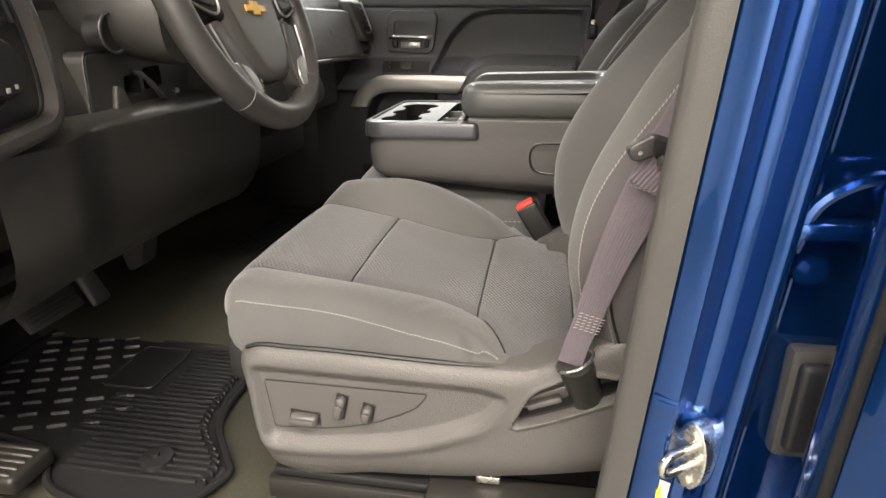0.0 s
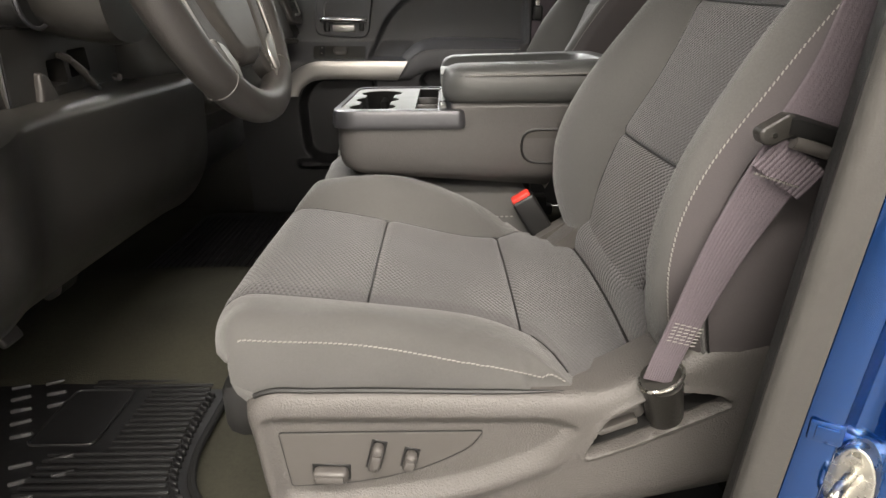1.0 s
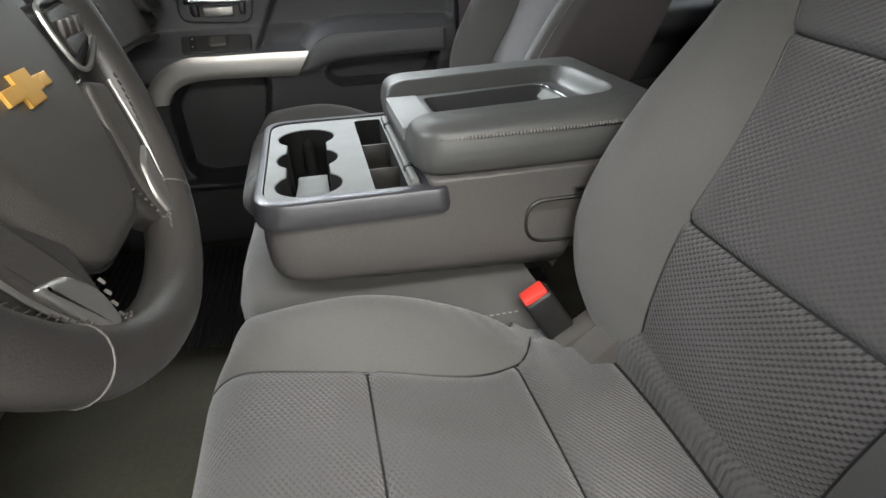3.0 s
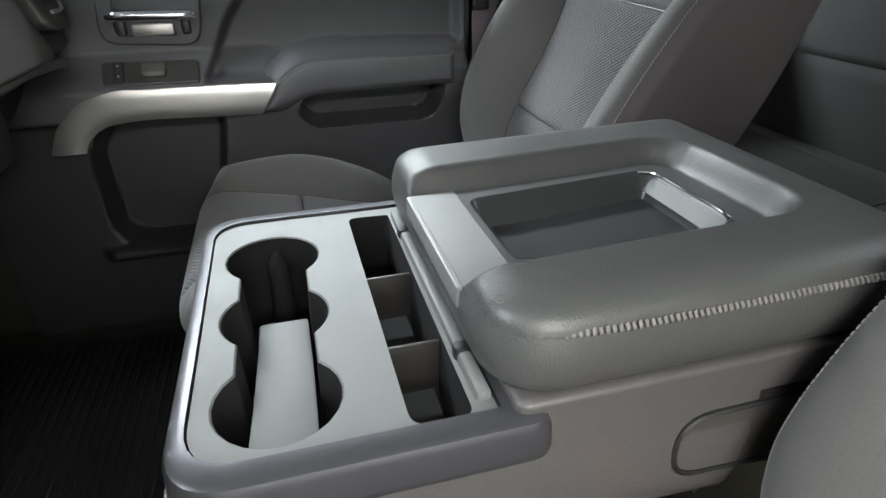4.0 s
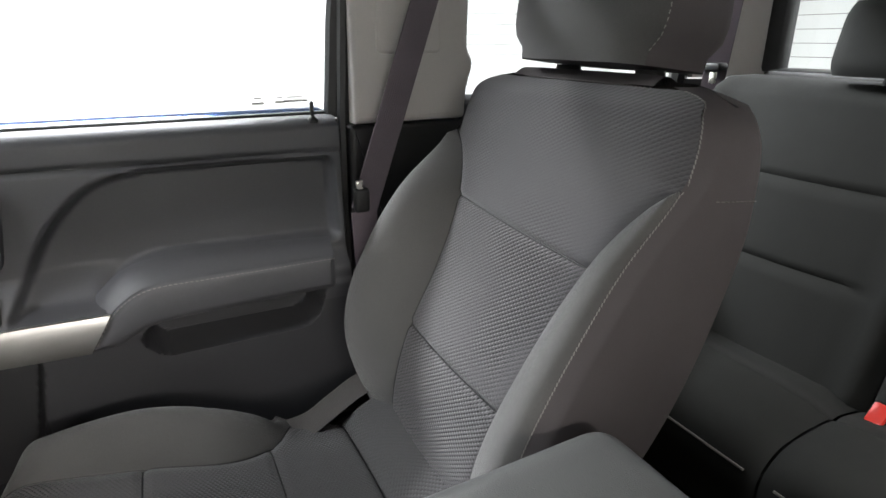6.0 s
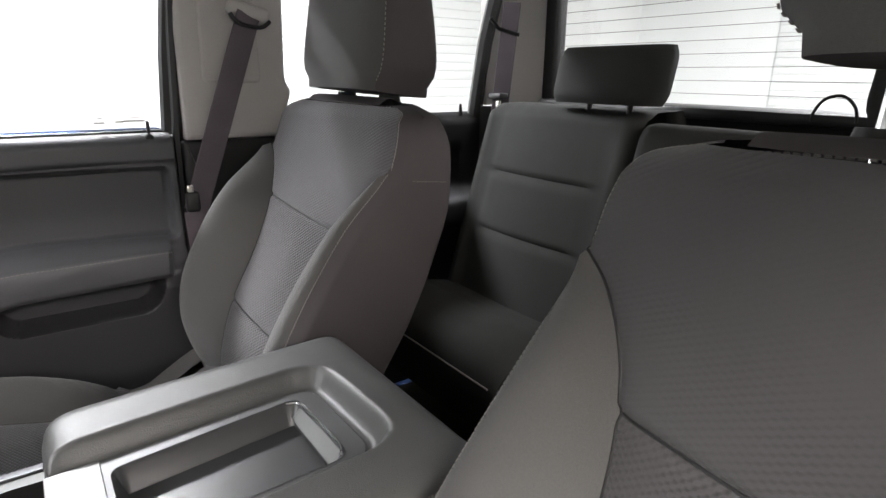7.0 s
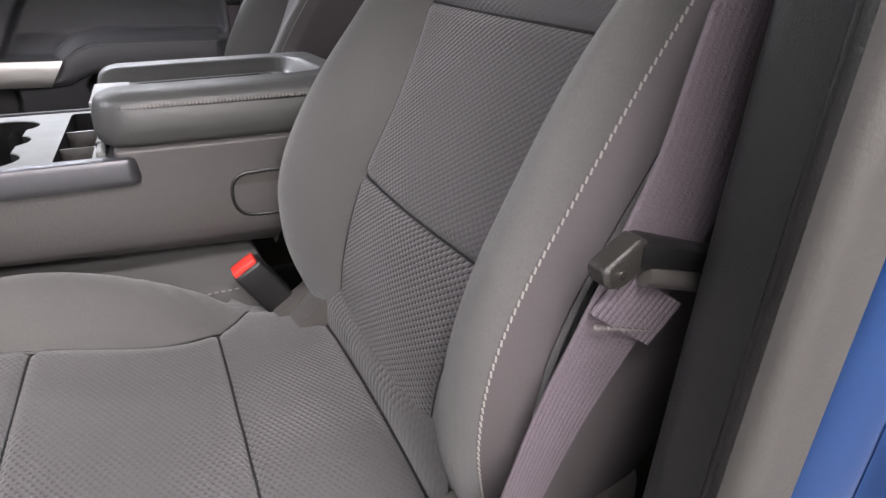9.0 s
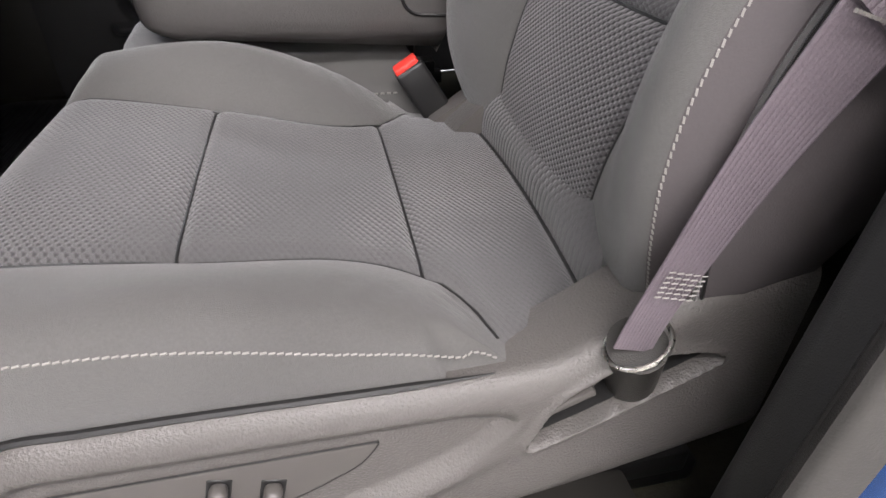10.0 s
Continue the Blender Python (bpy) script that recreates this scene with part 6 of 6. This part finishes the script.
part("mat_sheet", Geo().slab(base, on_floor, -.004, .004, .002), RUBBER, mat, "", 40)
edge = [on_floor(a, b, .006) for a, b in base]
part("mat_rim", Geo().tube(edge, .006, 8, closed=True), MATTE_BLACK, mat)
ribs = Geo()
edge_x = curve((-.65, -.572, -.482, -.40, -.22), (-.392, -.362, -.430, -.446, -.450))
for k in range(30):
    y = -.598 + .0128 * k
    x1 = edge_x(y) - .024
    x0 = -.610 if y < -.53 else (-.655 if y < -.415 else (-.575 if y < -.255 else -.68))
    ribs.box(on_floor((x0 + x1) / 2, y, .006), (x1 - x0, .0062, .007), .0025, 2)
part("mat_ribs", ribs, RUBBER, mat)
teeth = Geo()
for k in range(26):
    y = -.595 + .0125 * k
    teeth.box(on_floor(edge_x(y) - .015, y, .009), (.013, .0045, .010), .001, 1, Matrix.Rotation(radians(-25), 4, "Z"))
part("mat_teeth", teeth, RUBBER, mat)
plate = rounded([(-.600, -.400), (-.600, -.265), (-.700, -.265), (-.700, -.40)], .012, 4)
part("heel_plate", Geo().slab(plate, on_floor, .002, .0075, .002), RUBBER, mat, "smooth heel plate")
part("heel_plate_edge", Geo().tube([on_floor(a, b, .008) for a, b in plate], .0026, 6, closed=True), RUBBER, mat)
part("mat_retainer", Geo().tube([(-.475, -.565, .084), (-.475, -.565, .093), (-.475, -.565, .095)], [.026, .024, .017], 24).tube([(-.475, -.565, .095), (-.475, -.565, .099)], [.006, .005], 10), RUBBER, mat, "round mat fastener")
toe = [[on_floor(-.935 - .025 * i, -.62 + .40 * j / 8, .004) for j in range(9)] for i in range(10)]
part("mat_toe", Geo().grid(toe), RUBBER, mat)
for i in range(-9, 10):
    for j in range(-9, 10):
        for turn, oa, ob in ((24, 0, 0), (20, .051, .0135)):
            a, b = -.690 + .030 * i - .0715 * j + oa, -.517 + .045 * i + .018 * j + ob
            if not (-.93 < a < -.60 and -.535 < b < -.235) or (a > -.71 and b > -.415) or a > -.655 + .9 * (b + .52) + .055:
                continue
            # the marks' pale colour imitates light glancing off their edges
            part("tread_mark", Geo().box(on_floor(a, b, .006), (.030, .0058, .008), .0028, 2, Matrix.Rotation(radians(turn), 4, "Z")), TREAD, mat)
rest = thing("foot_rest", "grey ribbed plastic foot rest on the carpet", "foot rest", (-.67, -.63, .09))
part("pad", Geo().box((-.675, -.632, .105), (.115, .075, .030), .008, 3), DASH, rest)
for k in range(5):
    part("rib", Geo().box((-.675, -.660 + .013 * k, .1205), (.096, .006, .004), .0018, 1), DASH_GREY, rest)
bk = thing("brake_pedal", "worn grey ribbed brake pedal", "pedal", (-.80, -.42, .2))
pm = Matrix.Rotation(radians(-35), 4, "Y")
pc = Vector((-.80, -.370, .225))
pad = part("pedal_pad", Geo().box(pc, (.014, .125, .062), .006, 2, pm), BEZEL_FLAT, bk)
for k in range(7):
    part("pad_rib", Geo().box(pc + pm @ Vector((.009, 0, -.024 + .008 * k)), (.005, .112, .0035), .0015, 1, pm), SEAL, pad)
part("pedal_arm", Geo().tube([tuple(pc), (-.87, -.37, .29), (-.95, -.37, .42)], .012, 8), BLACK, bk)
ac = thing("accelerator_pedal", "narrow grey accelerator pedal", "pedal", (-.80, -.27, .2))
part("pedal_pad", Geo().box((-.805, -.268, .235), (.016, .046, .115), .010, 3, Matrix.Rotation(radians(-28), 4, "Y")), BEZEL_FLAT, ac)
part("pedal_arm", Geo().tube([(-.82, -.268, .27), (-.88, -.268, .36), (-.95, -.268, .42)], .010, 8), BLACK, ac)
br = thing("tunnel_bracket", "tapered grey plastic support under the centre stack", "bracket", (-.72, -.17, .3))
part("panel", Geo().slab(rounded([(-.80, .40), (-.68, .40), (-.725, .24), (-.755, .225)], .012), lambda a, b, d: (a, -.175 + d, b), -.03, .02, .006), DASH_GREY, br)
pmat = thing("passenger_floor_mat", "black ribbed rubber passenger floor mat", "floor mat", (-.55, .45, .09))
part("mat_sheet", Geo().slab(rounded([(-.36, .20), (-.36, .70), (-.83, .70), (-.83, .20)], .05), on_floor, -.004, .006, .003), RUBBER, pmat)
r2 = Geo()
for k in range(27):
    r2.box(on_floor(-.40 - .016 * k, .45, .008), (.006, .42, .006), .002, 1)
part("mat_ribs", r2, RUBBER, pmat)

# ---------- outside: truck bed and workshop ----------
GZ = -.62
bed = thing("truck_bed", "blue truck bed under a flat grey cover", "truck bed", (2.1, 0, .3))
part("bed_side", Geo().box((2.15, .80, .50), (1.7, .10, .55), .03), PAINT, bed)
part("bed_side", Geo().box((2.15, -.80, .50), (1.7, .10, .55), .03), PAINT, bed)
for s in (-1, 1):
    w = [(2.35, s * y, GZ + .40) for y in (.62, .64, .70, .76, .84, .88, .90)]
    tyre = part("wheel", Geo().tube(w, [.33, .385, .40, .40, .40, .385, .33], 32), RUBBER, bed, "black rubber tyre")
    part("rim", Geo().tube([(2.35, s * .86, GZ + .40), (2.35, s * .905, GZ + .40)], [.25, .24], 24), SILVER, tyre)
part("axle", Geo().tube([(2.35, -.7, GZ + .40), (2.35, .7, GZ + .40)], .05, 12), BLACK, bed)
part("chassis", Geo().box((1.9, 0, .12), (2.2, .9, .14), .02), BLACK, bed)
part("bed_cover", Geo().box((2.15, 0, .775), (1.7, 1.6, .02), .008), COVER, bed, "flat grey bed cover")
tagged(part("ground", Geo().box((0, 0, GZ - .05), (14, 12, .1), 0), CONCRETE), "grey concrete workshop floor", "floor", kind="structure")
tagged(part("workshop_ceiling", Geo().box((0, 0, 2.65), (14, 12, .1), 0), GREY_WALL), "grey workshop ceiling", "ceiling", kind="structure")
tagged(part("wall_east", Geo().box((0, 4.05, 1.0), (14, .1, 3.3), 0), WHITE_WALL), "plain white workshop wall", "wall", kind="structure")
tagged(part("wall_south", Geo().box((0, -5.05, 1.0), (14, .1, 3.3), 0), WHITE_WALL), "plain white workshop wall", "wall", kind="structure")
tagged(part("wall_west", Geo().box((-6.05, 0, 1.0), (.1, 12, 3.3), 0), WHITE_WALL), "plain white workshop wall", "wall", kind="structure")
tagged(part("wall_back", Geo().box((6.05, 0, 1.0), (.1, 12, 3.3), 0), WHITE_WALL), "plain white workshop wall", "wall", kind="structure")


def roll_door(name, origin, along, length, height, out, label):
    d = thing(name, label, "roll-up door", origin, kind="structure")
    g = Geo()
    for k in range(int(height / .075)):
        z = GZ + .075 * k
        c = Vector(origin) + Vector(along) * (length / 2)
        size = (length, .03, .0745) if abs(along[0]) > .5 else (.03, length, .0745)
        g.box((c.x + out[0] * .015, c.y + out[1] * .015, z + .0375), size, .006, 2)
    part("slats", g, RIBBED_WALL, d, "white horizontal slats", 50)
    return d


roll_door("door_1", (1.05, 4.0, GZ), (1, 0, 0), 2.6, 2.9, (0, -1), "white slatted roll-up door in the side wall")
roll_door("door_3", (.3, -5.0, GZ), (1, 0, 0), 2.6, 2.9, (0, 1), "white slatted roll-up door in the side wall")
roll_door("door_2", (6.0, -2.2, GZ), (0, 1, 0), 4.6, 2.9, (-1, 0), "white slatted roll-up door in the back wall")
# fixtures out of view; the one at y -4.2 goes with the added fill
for (x, y, sx, sy) in ((-.45, -2.1, 2.7, .6), (-.3, -4.2, 3.1, .6), (-.8, 2.6, 2.5, .6), (-3.2, 0, .6, 2.7), (3.4, .3, .6, 2.7)):
    lamp = thing("ceiling_lamp", "long white fluorescent ceiling lamp added out of view, lit", "ceiling lamp", (x, y, 2.58), "ceiling lamps")
    part("housing", Geo().box((x, y, 2.58), (sx, sy, .05), .01), WHITE_WALL, lamp)
    part("diffuser", Geo().box((x, y, 2.548), (sx - .08, sy - .08, .012), .004), LAMP_FACE, lamp)
